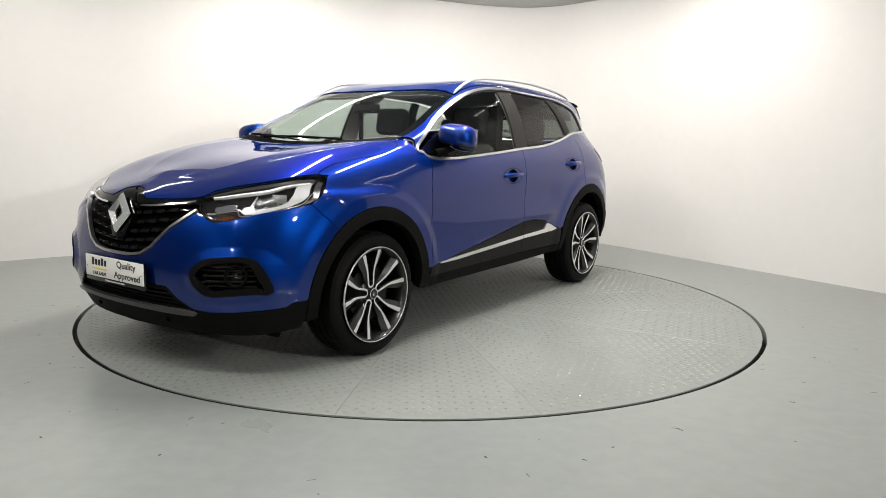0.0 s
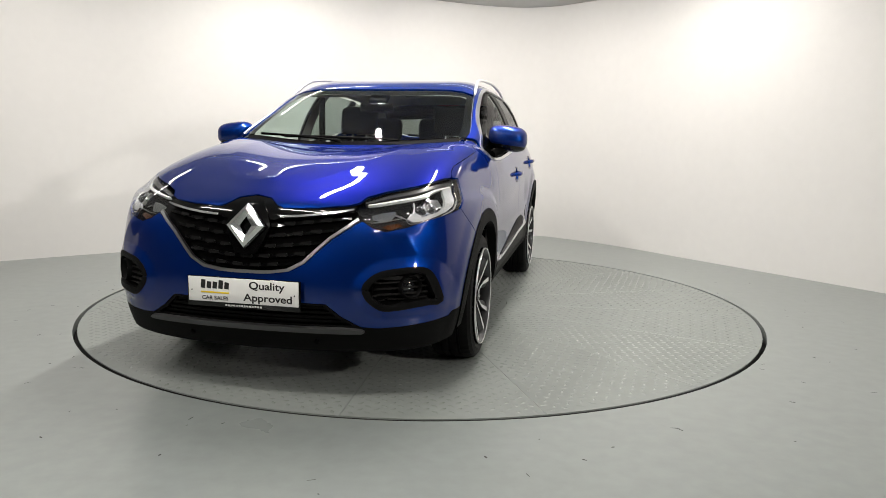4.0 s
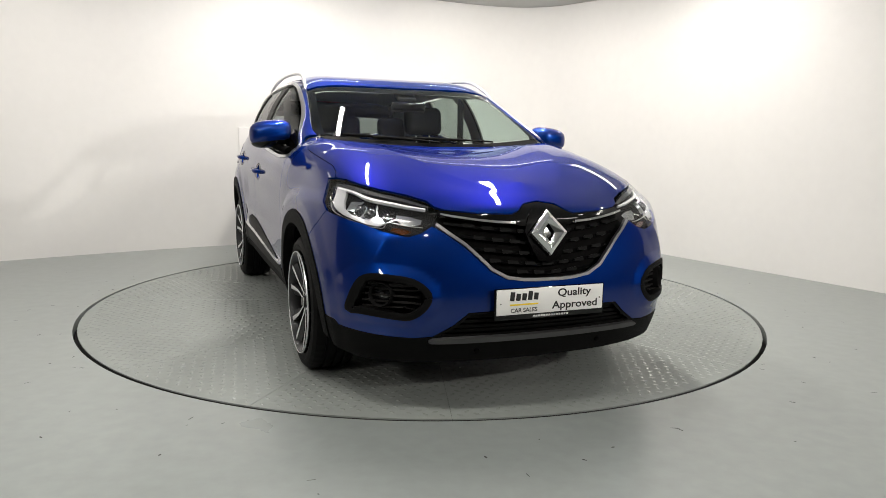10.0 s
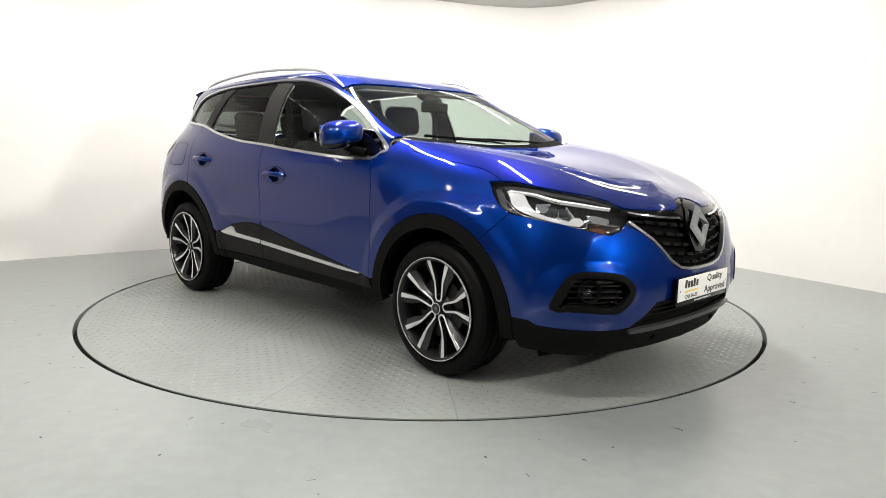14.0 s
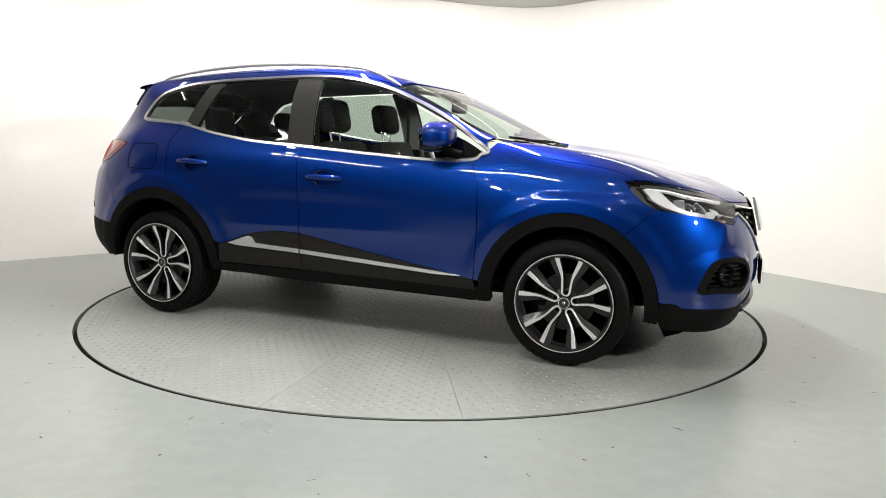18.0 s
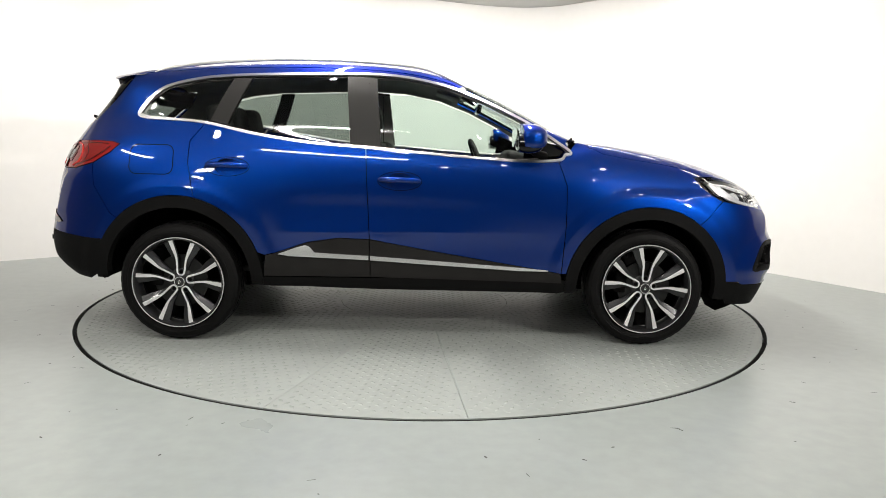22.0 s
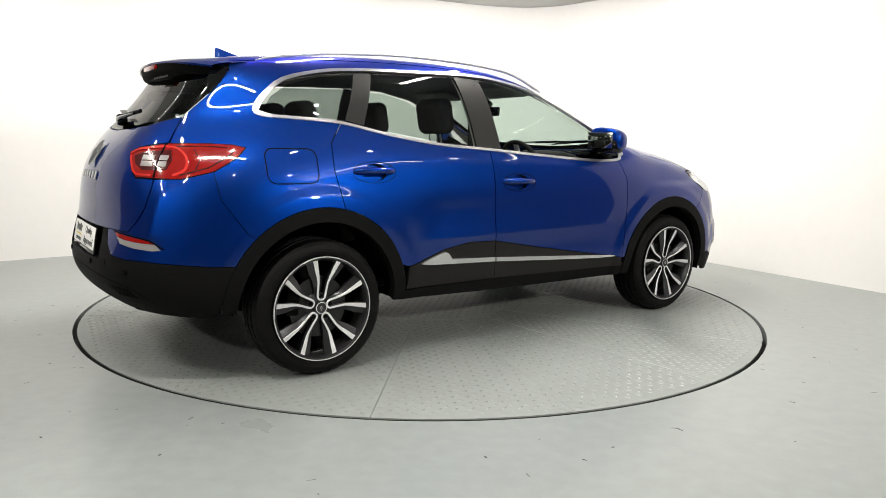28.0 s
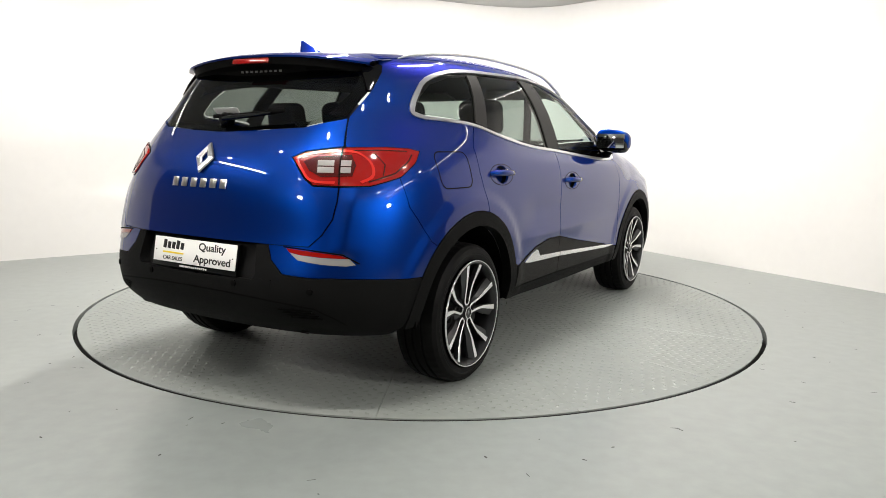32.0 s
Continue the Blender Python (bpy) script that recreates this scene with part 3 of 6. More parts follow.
def skin(pts=None, holes=(), gap=0.0023, lift=0.0, depth=0.012, dens=0.085, mirror=None, raw=None):
    """A sheet cut from the body surface, with turned-in edges. mirror: None one flank (y > 0), 'both' joins the two halves."""
    poly = raw or outline(pts)
    if gap:
        poly = shrink(poly, gap)
    holes = [outline(h) if isinstance(h[0][0], str) else h for h in holes]
    P = np.array(poly)
    pts2 = [tuple(p) for p in poly]
    edges = [(i, (i + 1) % len(poly)) for i in range(len(poly))]
    for h in holes:
        s = len(pts2)
        pts2 += [tuple(p) for p in h]
        edges += [(s + i, s + (i + 1) % len(h)) for i in range(len(h))]
    lo, hi = P.min(0), P.max(0)
    us, vs = np.arange(lo[0], hi[0], dens), np.arange(lo[1], hi[1], dens)
    cand = np.array([(u, v) for u in us for v in vs])
    if len(cand):
        ok = inside(poly, cand)
        for h in holes:
            ok &= ~inside(h, cand)
        cand = cand[ok]
        rim = np.array(pts2)
        if len(cand):
            d = np.min(((cand[:, None] - rim[None]) ** 2).sum(2), 1)
            cand = cand[d > (dens * 0.45) ** 2]
            pts2 += [tuple(c) for c in cand]
    res = geometry.delaunay_2d_cdt([Vector(p) for p in pts2], edges, [], 0, 1e-6)
    V = np.array([tuple(v) for v in res[0]])
    T = np.array([f for f in res[2] if len(f) == 3])
    mid = V[T].mean(1)
    ok = inside(poly, mid)
    for h in holes:
        ok &= ~inside(h, mid)
    T = T[ok]
    N = surf_normal(V[:, 0], V[:, 1])
    X = surf(V[:, 0], V[:, 1]) + N * lift
    if len(T):
        turn = np.einsum("ij,ij->i", np.cross(X[T[:, 1]] - X[T[:, 0]], X[T[:, 2]] - X[T[:, 0]]), N[T[:, 0]]) < 0
        T[turn] = T[turn][:, ::-1]
    count = {}
    for a, b, c in T:
        for e in ((a, b), (b, c), (c, a)):
            count[e] = 1
    rim = [e for e in count if (e[1], e[0]) not in count]
    rim = [e for e in rim if not (mirror == "both" and abs(X[e[0]][1]) < 0.004 and abs(X[e[1]][1]) < 0.004)]
    verts, norms, faces = list(X), list(N), [tuple(t) for t in T]
    if depth:
        done = {}
        def edge_pair(i):
            if i not in done:
                done[i] = (len(verts), len(verts) + 1)
                verts.extend([X[i], X[i] - N[i] * depth])
                norms.extend([None, None])
            return done[i]
        for a, b in rim:
            (a0, a1), (b0, b1) = edge_pair(a), edge_pair(b)
            faces.append((b0, a0, a1, b1))
    verts = np.array(verts)
    if mirror == "both":
        # weld the halves along the plane of symmetry
        n, extra, other, more = len(verts), [], [], []
        for i in range(n):
            if abs(verts[i][1]) < 0.0015:
                verts[i][1] = 0
                if norms[i] is not None:
                    norms[i] = norms[i] * np.array([1, 0, 1])
                other.append(i)
            else:
                other.append(n + len(extra))
                extra.append(verts[i] * np.array([1, -1, 1]))
                more.append(None if norms[i] is None else norms[i] * np.array([1, -1, 1]))
        faces += [tuple(other[i] for i in f[::-1]) for f in faces]
        norms += more
        verts = np.concatenate([verts, np.array(extra)]) if extra else verts
    elif mirror == "other":
        verts = verts * np.array([1, -1, 1])
        faces = [f[::-1] for f in faces]
        norms = [None if q is None else q * np.array([1, -1, 1]) for q in norms]
    me = bpy.data.meshes.new("sheet")
    me.from_pydata([tuple(v) for v in verts], [], [tuple(int(i) for i in f) for f in faces])
    me.shade_smooth()
    auto = [tuple(v.normal) for v in me.vertices]
    me.normals_split_custom_set_from_vertices([tuple(q) if q is not None else auto[i] for i, q in enumerate(norms)])
    return me


def band(pts, width, tag="s", closed=False):
    """The outline of a strip of that width along a line of view points."""
    P = np.array(pts, float)
    if closed:
        d = np.roll(P, -1, 0) - np.roll(P, 1, 0)
    else:
        d = np.gradient(P, axis=0)
    n = np.c_[-d[:, 1], d[:, 0]] / np.linalg.norm(d, axis=1, keepdims=True)
    w = np.array(width if isinstance(width, (list, tuple)) else [width] * len(P))[:, None] / 2
    a, b = P + n * w, P - n * w
    return [(tag, *p) for p in a] + [(tag, *p) for p in b[::-1]]


def ribbon(pts, width):
    """The surface outline of a strip along tagged points from any views."""
    uv = np.array(spline([to_uv(*p) for p in pts], 4))
    X = surf(uv[:, 0], uv[:, 1])
    N = surf_normal(uv[:, 0], uv[:, 1])
    side = np.cross(N, np.gradient(X, axis=0))
    side /= np.linalg.norm(side, axis=1, keepdims=True)
    w = np.interp(np.linspace(0, 1, len(uv)), np.linspace(0, 1, len(width)), width) if isinstance(width, (list, tuple)) else np.full(len(uv), width)
    e, a, b = 0.02, [], []
    for k in range(len(uv)):
        J = np.array([(surf(uv[k, 0] + e, uv[k, 1]) - surf(uv[k, 0] - e, uv[k, 1])) / (2 * e), (surf(uv[k, 0], uv[k, 1] + e) - surf(uv[k, 0], uv[k, 1] - e)) / (2 * e)]).T
        step = np.linalg.lstsq(J, side[k] * w[k] / 2, rcond=None)[0]
        a.append(tuple(uv[k] + step))
        b.append(tuple(uv[k] - step))
    return a + b[::-1]


def arc(cx, cz, r, a0, a1, n=16, tag="s"):
    return [(tag, cx + r * math.cos(radians(a0 + (a1 - a0) * k / n)), cz + r * math.sin(radians(a0 + (a1 - a0) * k / n))) for k in range(n + 1)]


def S(*p):
    return [("s", *q) for q in p]


def F(*p):
    return [("f", *q) for q in p]


def R(*p):
    return [("r", *q) for q in p]


def U(*p):
    return [("u", *q) for q in p]


def raw(*p):
    """A closed run of surface coordinates, cut fine."""
    out = []
    for (u0, v0), (u1, v1) in zip(p, p[1:] + p[:1]):
        m = max(1, int(max(abs(u1 - u0), abs(v1 - v0)) / .3))
        out += [(u0 + (u1 - u0) * k / m, v0 + (v1 - v0) * k / m) for k in range(m)]
    return out


car = new("car")
tagged(car, "blue metallic compact crossover car parked on the turntable", "car")
AXLE, HUB_Z = 1.323, 0.3355
FA, RA = (1.323, 0.335, 0.468), (-1.323, 0.352, 0.475)            # wheel arches: x, z, radius


def pair(name, pts, mat, label="", parent=car, **kw):
    """The same sheet on both flanks."""
    a = part(name, skin(pts, **kw), mat, parent, label)
    b = part(name, skin(pts, mirror="other", **kw), mat, parent, label)
    return a, b


# ---- edges that neighbouring panels share
BELT = [(.84, 1.083), (.795, 1.052), (.575, 1.046), (.146, 1.073), (-.277, 1.106), (-.6, 1.128), (-.903, 1.171), (-1.172, 1.226), (-1.40, 1.243), (-1.50, 1.247)]
DAYLIGHT = [(-1.50, 1.247), (-1.56, 1.262), (-1.565, 1.285), (-1.515, 1.352), (-1.42, 1.425), (-1.235, 1.473), (-1.034, 1.496), (-.676, 1.511), (-.346, 1.52), (-.107, 1.51), (.151, 1.463), (.381, 1.38), (.615, 1.267), (.82, 1.138), (.875, 1.093), (.84, 1.083)]
CLAD_F = [(-.252, .597), (.09, .536), (.476, .474), (.754, .43), (.832, .415)]
CLAD_R = [(-.252, .597), (-.429, .602), (-.6, .575), (-.771, .515), (-.835, .50)]
SHUT_F = [(.832, .415), (.849, .69), (.845, .914), (.80, 1.045)]
SHUT_C = [(-1.172, 1.226), (-1.249, 1.125), (-1.253, 1.004), (-1.215, .815)]
SEAM_FB = [(1.745, .838), (1.652, .745), (1.607, .707)]
SEAM_RB = [(-1.805, .985), (-1.79, .873), (-1.687, .72), (-1.645, .695)]
NOSE_LOW = [("s", 1.787, .380), ("s", 1.87, .376), ("s", 1.895, .357)] + F((.775, .351), (.67, .342), (.57, .338), (.50, .345), (.42, .395), (.36, .447), (.2, .452), (0, .453))
LAMP_LOW = F((.452, .835), (.49, .803), (.537, .772), (.588, .756), (.676, .775), (.75, .803)) + S((1.859, .820), (1.753, .842), (1.685, .875), (1.632, .915), (1.597, .96))
LAMP_TOP = U((5.05, 5.25), (4.8, 5.45), (4.4, 5.64)) + F((.657, .936), (.545, .913), (.478, .890), (.458, .868))
GRILLE_LOW = F((0, .572), (.12, .575), (.20, .585), (.265, .62), (.31, .665), (.37, .72), (.43, .765), (.49, .80))
TAIL_LAMP = R((.447, 1.070), (.49, 1.094), (.62, 1.114)) + S((-1.93, 1.114), (-1.80, 1.117), (-1.70, 1.112), (-1.653, 1.1), (-1.70, 1.055), (-1.80, .995), (-1.93, .96)) + R((.645, .960), (.56, .962), (.522, .992), (.481, 1.036))
REAR_CLAD = R((0, .722), (.404, .722), (.429, .663), (.488, .610), (.60, .600), (.68, .600)) + S((-1.98, .59), (-1.85, .578), (-1.74, .575))
RB_ARCH = arc(*RA, 152, 134, 6)


INTAKE = F((.35, .44), (.41, .385), (.47, .350), (-.02, .346))


def cup(x, z):
    return [("s", x + .070 * math.cos(2 * math.pi * k / 20), z + .045 * math.sin(2 * math.pi * k / 20)) for k in range(20)]


def build_body():
    # bonnet: down to the grille in the middle and the lamps at the sides
    nose = U((7.75, 10), (0, 10)) + F((0, .90), (.075, .888), (.115, .862), (.15, .848), (.30, .852), (.42, .862), (.456, .873), (.476, .895), (.545, .917), (.657, .940)) + U((4.4, 5.68), (4.82, 5.49), (5.0, 5.8), (5.3, 6), (6, 6), (7, 6), (7.45, 6.6), (7.6, 8))
    part("bonnet", skin(nose, mirror="both"), M_PAINT, car)
    # wings
    wing = S(*SHUT_F) + S((.83, 1.07)) + U((8, 6.3), (7.85, 7.6), (7.6, 8), (7.45, 6.6), (7, 6), (6, 6), (5.3, 6), (5.0, 5.8), (4.82, 5.49), (5.07, 5.28)) + S((1.594, .96), (1.629, .914), (1.682, .873)) + S(*SEAM_FB) + arc(*FA, 52, 170, 24)
    pair("front_wing", wing, M_PAINT)
    # front bumper, upper
    bumper = GRILLE_LOW + LAMP_LOW[2:-4] + S(*SEAM_FB) + arc(*FA, 50, 6, 10) + NOSE_LOW
    part("front_bumper", skin(bumper, holes=[FOG], mirror="both", gap=.0015), M_PAINT, car)
    # doors
    front = S(*CLAD_F) + S(*SHUT_F[1:]) + S(*BELT[2:5])
    pair("front_door", front, M_PAINT, holes=[cup(-.085, .925)])
    rear = S(*CLAD_R[::-1]) + S(*BELT[4:8]) + S(*SHUT_C[1:]) + arc(*RA, 76, 20, 12)
    pair("rear_door", rear, M_PAINT, holes=[cup(-1.035, .988)])
    # body side: windscreen pillar, roof rail and rear wing in one
    side = S(*SHUT_C[::-1]) + S(*BELT[8:]) + S(*DAYLIGHT[1:-1]) + U((8.1, 7.2), (8.05, 8), (9, 8), (10, 8), (11, 8), (13, 8), (15, 8), (16, 8), (16.0, 7.65), (16.3, 7.02), (16.67, 6.25), (16.71, 5.72)) + R((.613, 1.118)) + TAIL_LAMP[3:9] + S(*SEAM_RB) + arc(*RA, 133, 77, 14)
    pair("body_side", side, M_PAINT)
    # roof, tailgate, rear bumper
    roof = U((10, 10), (10, 8.02), (11, 8.02), (13, 8.02), (15, 8.02), (16.6, 8.02), (16.7, 9), (16.75, 10))
    part("roof", skin(roof, mirror="both"), M_PAINT, car)
    gate = R((0, .724), (.576, .722), (.618, .768), (.648, .83), (.652, .90), (.645, .956), (.557, .958), (.518, .988), (.476, 1.036), (.442, 1.072), (.488, 1.098), (.608, 1.118)) + U((16.735, 5.72), (16.70, 6.2)) + R((.50, 1.213), (.429, 1.193), (.18, 1.177), (0, 1.170))
    part("tailgate", skin(gate, mirror="both", gap=.001), M_PAINT, car)
    rb = S(*SEAM_RB) + RB_ARCH[::-1] + REAR_CLAD[::-1][:-1] + R((.579, .720), (.621, .767), (.652, .83), (.656, .90), (.649, .956)) + TAIL_LAMP[9:7:-1]
    pair("rear_bumper", rb, M_PAINT, gap=.001)
    # black cladding
    low = U((0, 0), (1, 0), (2, 0), (3, 0), (4, 0), (4.5, 0)) + S((1.786, .29)) + NOSE_LOW
    part("front_bumper_lower", skin(low, mirror="both", holes=[[("f", -.02, .444)] + INTAKE]), M_CLAD, car, "black grained lower bumper")
    rlow = U((20, 0), (19, 0), (18, 0), (17, 0), (16.05, 0)) + S((-1.805, .36)) + S((-1.74, .575)) + REAR_CLAD[::-1]
    part("rear_bumper_lower", skin(rlow, mirror="both", depth=.05, holes=[R((-.02, .735), (.345, .735), (.365, .60), (.35, .578), (-.02, .572))]), M_CLAD, car, "black grained lower bumper")
    for (cx, cz, r), start, end in ((FA, -8, 184), (RA, -3, 180)):
        trim = arc(cx, cz, r - .002, start, end, 30) + arc(cx, cz, r - .068, end, start, 30)
        pair("wheel_arch_trim", trim, M_CLAD, "black grained wheel arch trim", gap=0, lift=.006, depth=.05)
    sill = S((.835, .41), (.87, .31), (.80, .305), (-.75, .325), (-.84, .34), (-.85, .46), (-.835, .50), (-.771, .512))
    fclad = S(*CLAD_F) + S((.84, .36), (-.246, .38))
    pair("front_door_cladding", fclad, M_CLADLIT, "black grained door cladding", lift=.004)
    rclad = S(*CLAD_R) + S((-.845, .38), (-.246, .38))
    pair("rear_door_cladding", rclad, M_CLADLIT, "black grained door cladding", lift=.004)
    pair("sill", S((.86, .378), (.885, .31)) + U((8, 0), (10, 0), (12, 0), (13.2, 0)) + S((-.86, .34), (-.85, .376)), M_CLAD, "black plastic sill", lift=.002)
    # glass
    pair("front_door_glass", S((-.235, 1.49), (-.06, 1.488), (.13, 1.448), (.36, 1.368), (.59, 1.254), (.765, 1.12), (.78, 1.075), (.575, 1.064), (.146, 1.09), (-.20, 1.117)), M_GLASS, gap=.001, lift=-.006, depth=0)
    pair("rear_door_glass", S((-.385, 1.503), (-.67, 1.494), (-.945, 1.483), (-1.06, 1.215), (-.895, 1.187), (-.6, 1.143), (-.355, 1.126)), M_PRIVACY, gap=.001, lift=-.006, depth=0)
    pair("quarter_glass", S((-1.03, 1.476), (-1.235, 1.452), (-1.40, 1.408), (-1.49, 1.345), (-1.535, 1.28), (-1.52, 1.265), (-1.40, 1.26), (-1.14, 1.24)), M_PRIVACY, gap=.001, lift=-.006, depth=0)
    part("windscreen", skin(U((8.12, 10), (8.12, 9), (8.12, 8.03), (9, 8.03), (9.92, 8.03), (9.95, 9), (9.95, 10)), mirror="both", lift=-.004, depth=0, gap=.001), M_SCREEN, car)
    part("rear_glass", skin(R((0, 1.178), (.18, 1.184), (.429, 1.200), (.50, 1.220)) + U((16.76, 6.3), (16.38, 7.02), (16.2, 7.6), (16.4, 7.9), (18, 7.9), (20, 7.9)), mirror="both", lift=-.004, depth=0, gap=.001), M_REARGLASS, car)
    pair("rear_glass_frit", None, M_GLOSSBLACK, "black printed glass edge", raw=raw((16.74, 6.32), (16.38, 7.02), (16.2, 7.6), (16.4, 7.9), (17.0, 7.9), (16.78, 7.5), (16.95, 7.0), (17.35, 6.42)), gap=0, lift=-.008, depth=0)
    part("rear_glass_frit", skin(R((-.01, 1.178), (.18, 1.184), (.429, 1.200), (.44, 1.224), (.20, 1.208), (-.01, 1.202)), mirror="both", gap=0, lift=-.008, depth=0), M_GLOSSBLACK, car, "black printed glass edge")
    pair("windscreen_frit", U((8.14, 8.02), (9.94, 8.02), (9.9, 8.2), (8.14, 8.24)), M_GLOSSBLACK, "black printed glass edge", gap=0, lift=-.008, depth=0)
    part("windscreen_frit", skin(U((9.78, 8.2), (9.95, 8.2), (9.95, 10), (9.76, 10)), mirror="both", gap=0, lift=-.008, depth=0), M_GLOSSBLACK, car, "black printed glass edge")
    # pillar foils and chrome
    pair("door_pillar", S((-.40, 1.507), (-.225, 1.495), (-.19, 1.112), (-.365, 1.118)), M_PILLAR, "dark grey door pillar trim", lift=.001)
    pair("rear_pillar", S((-.935, 1.485), (-1.04, 1.480), (-1.15, 1.238), (-1.05, 1.215)), M_PILLAR, "dark grey pillar trim", lift=.001)
    inner = spline(DAYLIGHT, 3)
    wide = [.015 + .012 * math.exp(-((k - 6) / 5) ** 2) for k in range(len(inner))]
    pair("window_trim", band(inner, wide), M_BRIGHT, "bright satin chrome window surround", gap=0, lift=.006, depth=.012)
    pair("belt_trim", band(spline(BELT, 4), .014), M_BRIGHT, "bright satin chrome belt strip", gap=0, lift=.006, depth=.012)


build_body()

# ---------------------------------------------------------------- turntable
A0, TURN, CX, CY, DECK = -2.2146, 0.10061, 0.0597, 0.2624, 0.0015
turntable = new("turntable")
tagged(turntable, "round grey-green steel chequer-plate turntable set into the floor", "turntable")
SEAM0, SECTORS, HUB_R = 4.9, 16, 0.60


def build_turntable():
    part("frame", lathe([(0.0001, -0.058), (TABLE_R - .004, -0.058), (TABLE_R - .004, -0.008), (0.0001, -0.008)], 128), M_GAP, turntable)
    # sixteen wedge plates round a middle disc
    step = 2 * math.pi / SECTORS
    verts, faces, n = [], [], 10
    for z in (-0.006, 0.0):
        for r in (HUB_R + .002, TABLE_R):
            pad = 0.0012 / r
            for k in range(n + 1):
                a = pad + (step - 2 * pad) * k / n
                verts.append((r * math.cos(a), r * math.sin(a), z))
    m = n + 1
    for k in range(n):
        faces.append((2 * m + k, 3 * m + k, 3 * m + k + 1, 2 * m + k + 1))
        faces.append((m + k, 3 * m + k, 3 * m + k + 1, m + k + 1)[::-1])
        faces.append((k, k + 1, 2 * m + k + 1, 2 * m + k)[::-1])
    faces += [(0, m, 3 * m, 2 * m)[::-1], (n, m + n, 3 * m + n, 2 * m + n)]
    me = mesh_of("plate", verts, faces, smooth=False)
    for k in range(SECTORS):
        part("deck_plate", me, M_TABLE, turntable, "", pose(0, 0, 0, 0, 0, SEAM0 + k * 360 / SECTORS))
    part("middle_plate", lathe([(0.0001, 0.0), (HUB_R - .002, 0.0), (HUB_R - .002, -.006)], 64), M_TABLE, turntable)
    # raised tread lozenges
    pitch, verts, faces = 0.072, [], []
    count = int(2 * TABLE_R / pitch)
    for sector in range(SECTORS + 1):
        mid = radians(SEAM0 + (sector + .5) * 360 / SECTORS) if sector < SECTORS else 0.0
        c0, s0 = math.cos(mid), math.sin(mid)
        for i in range(-count, count):
            for j in range(-count, count):
                x, y = i * pitch * .5, (j + .5 * (i % 2)) * pitch
                r = math.hypot(x, y)
                if sector < SECTORS:
                    if not (HUB_R + .03 < r < TABLE_R - .03) or x <= 0 or abs(y) > x * math.tan(step / 2) - .02:
                        continue
                elif r > HUB_R - .03:
                    continue
                d = radians(40 if i % 2 else -40)
                ux, uy = math.cos(d), math.sin(d)
                L, Wd, h = .024, .0105, .0030
                base = len(verts)
                for a, b, z in ((-L, 0, -.0004), (0, -Wd, -.0004), (L, 0, -.0004), (0, Wd, -.0004), (-L * .45, 0, h), (L * .45, 0, h)):
                    px, py = x + a * ux - b * uy, y + a * uy + b * ux
                    verts.append((px * c0 - py * s0, px * s0 + py * c0, z))
                faces += [(base, base + 1, base + 4), (base + 1, base + 5, base + 4), (base + 1, base + 2, base + 5), (base + 2, base + 3, base + 5), (base + 3, base + 4, base + 5), (base + 3, base, base + 4)]
    tread = part("tread_pattern", mesh_of("tread", verts, faces), M_TREAD, turntable, "raised lozenge tread, glints put into its paler colour")
    tread["kind"] = "stuff"


# Paler than the plates: reflected glints on the lozenges put into the colour.
M_TREAD = textured(material("tread paint with glint tone", (0.285, 0.303, 0.29), 0.22), 2.0, 0.15, 0, None, 0.1)
build_turntable()


# ---------------------------------------------------------------- wheels
def tyre_mesh():
    prof = [(.248, -.095), (.257, -.108), (.285, -.113), (.312, -.108), (.328, -.094), (.3335, -.075), (.3345, -.052), (.326, -.049), (.326, -.042), (.3352, -.039), (.3355, -.012), (.326, -.009), (.326, .002),
            (.3355, .005), (.3352, .034), (.326, .037), (.326, .044), (.3345, .048), (.3335, .072), (.328, .094), (.312, .108), (.290, .1135), (.286, .1120), (.283, .1135), (.266, .1105), (.256, .106), (.251, .095)]
    bm = lathe(prof, 132, "Y")
    for v in bm.verts:
        r = math.hypot(v.co.x, v.co.z)
        k = round(math.atan2(v.co.z, v.co.x) / (2 * math.pi) * 132) % 132
        if r > .3255 and k % 3 == (0 if v.co.y > 0 else 1) and abs(v.co.y) > .046:
            s = (r - .0024) / r
            v.co.x *= s
            v.co.z *= s
    for e in bm.edges:
        e.smooth = True
    bm.normal_update()
    return smooth_by_angle(bm, 25)


def flat_piece(outline_pts, y_of, thick):
    """A plate with that (x, z) outline, its face at depth y_of(radius)."""
    bm = bmesh.new()
    top = [bm.verts.new((x, y_of(math.hypot(x, z)), z)) for x, z in outline_pts]
    low = [bm.verts.new((x * .99, y_of(math.hypot(x, z)) - thick, z * .99)) for x, z in outline_pts]
    n = len(top)
    bm.faces.new(top)
    for k in range(n):
        bm.faces.new((top[k], low[k], low[(k + 1) % n], top[(k + 1) % n]))
    bm.faces.new(low[::-1])
    bmesh.ops.triangulate(bm, faces=[f for f in bm.faces if len(f.verts) > 4])
    bmesh.ops.recalc_face_normals(bm, faces=bm.faces)
    return bm


def rim_depth(r):
    return .012 + .030 * min(1, max(0, (r - .05) / .19)) ** 1.4


def to_mesh(bm, mat):
    me = bpy.data.meshes.new("piece")
    bm.to_mesh(me)
    bm.free()
    me.materials.append(mat)
    return me


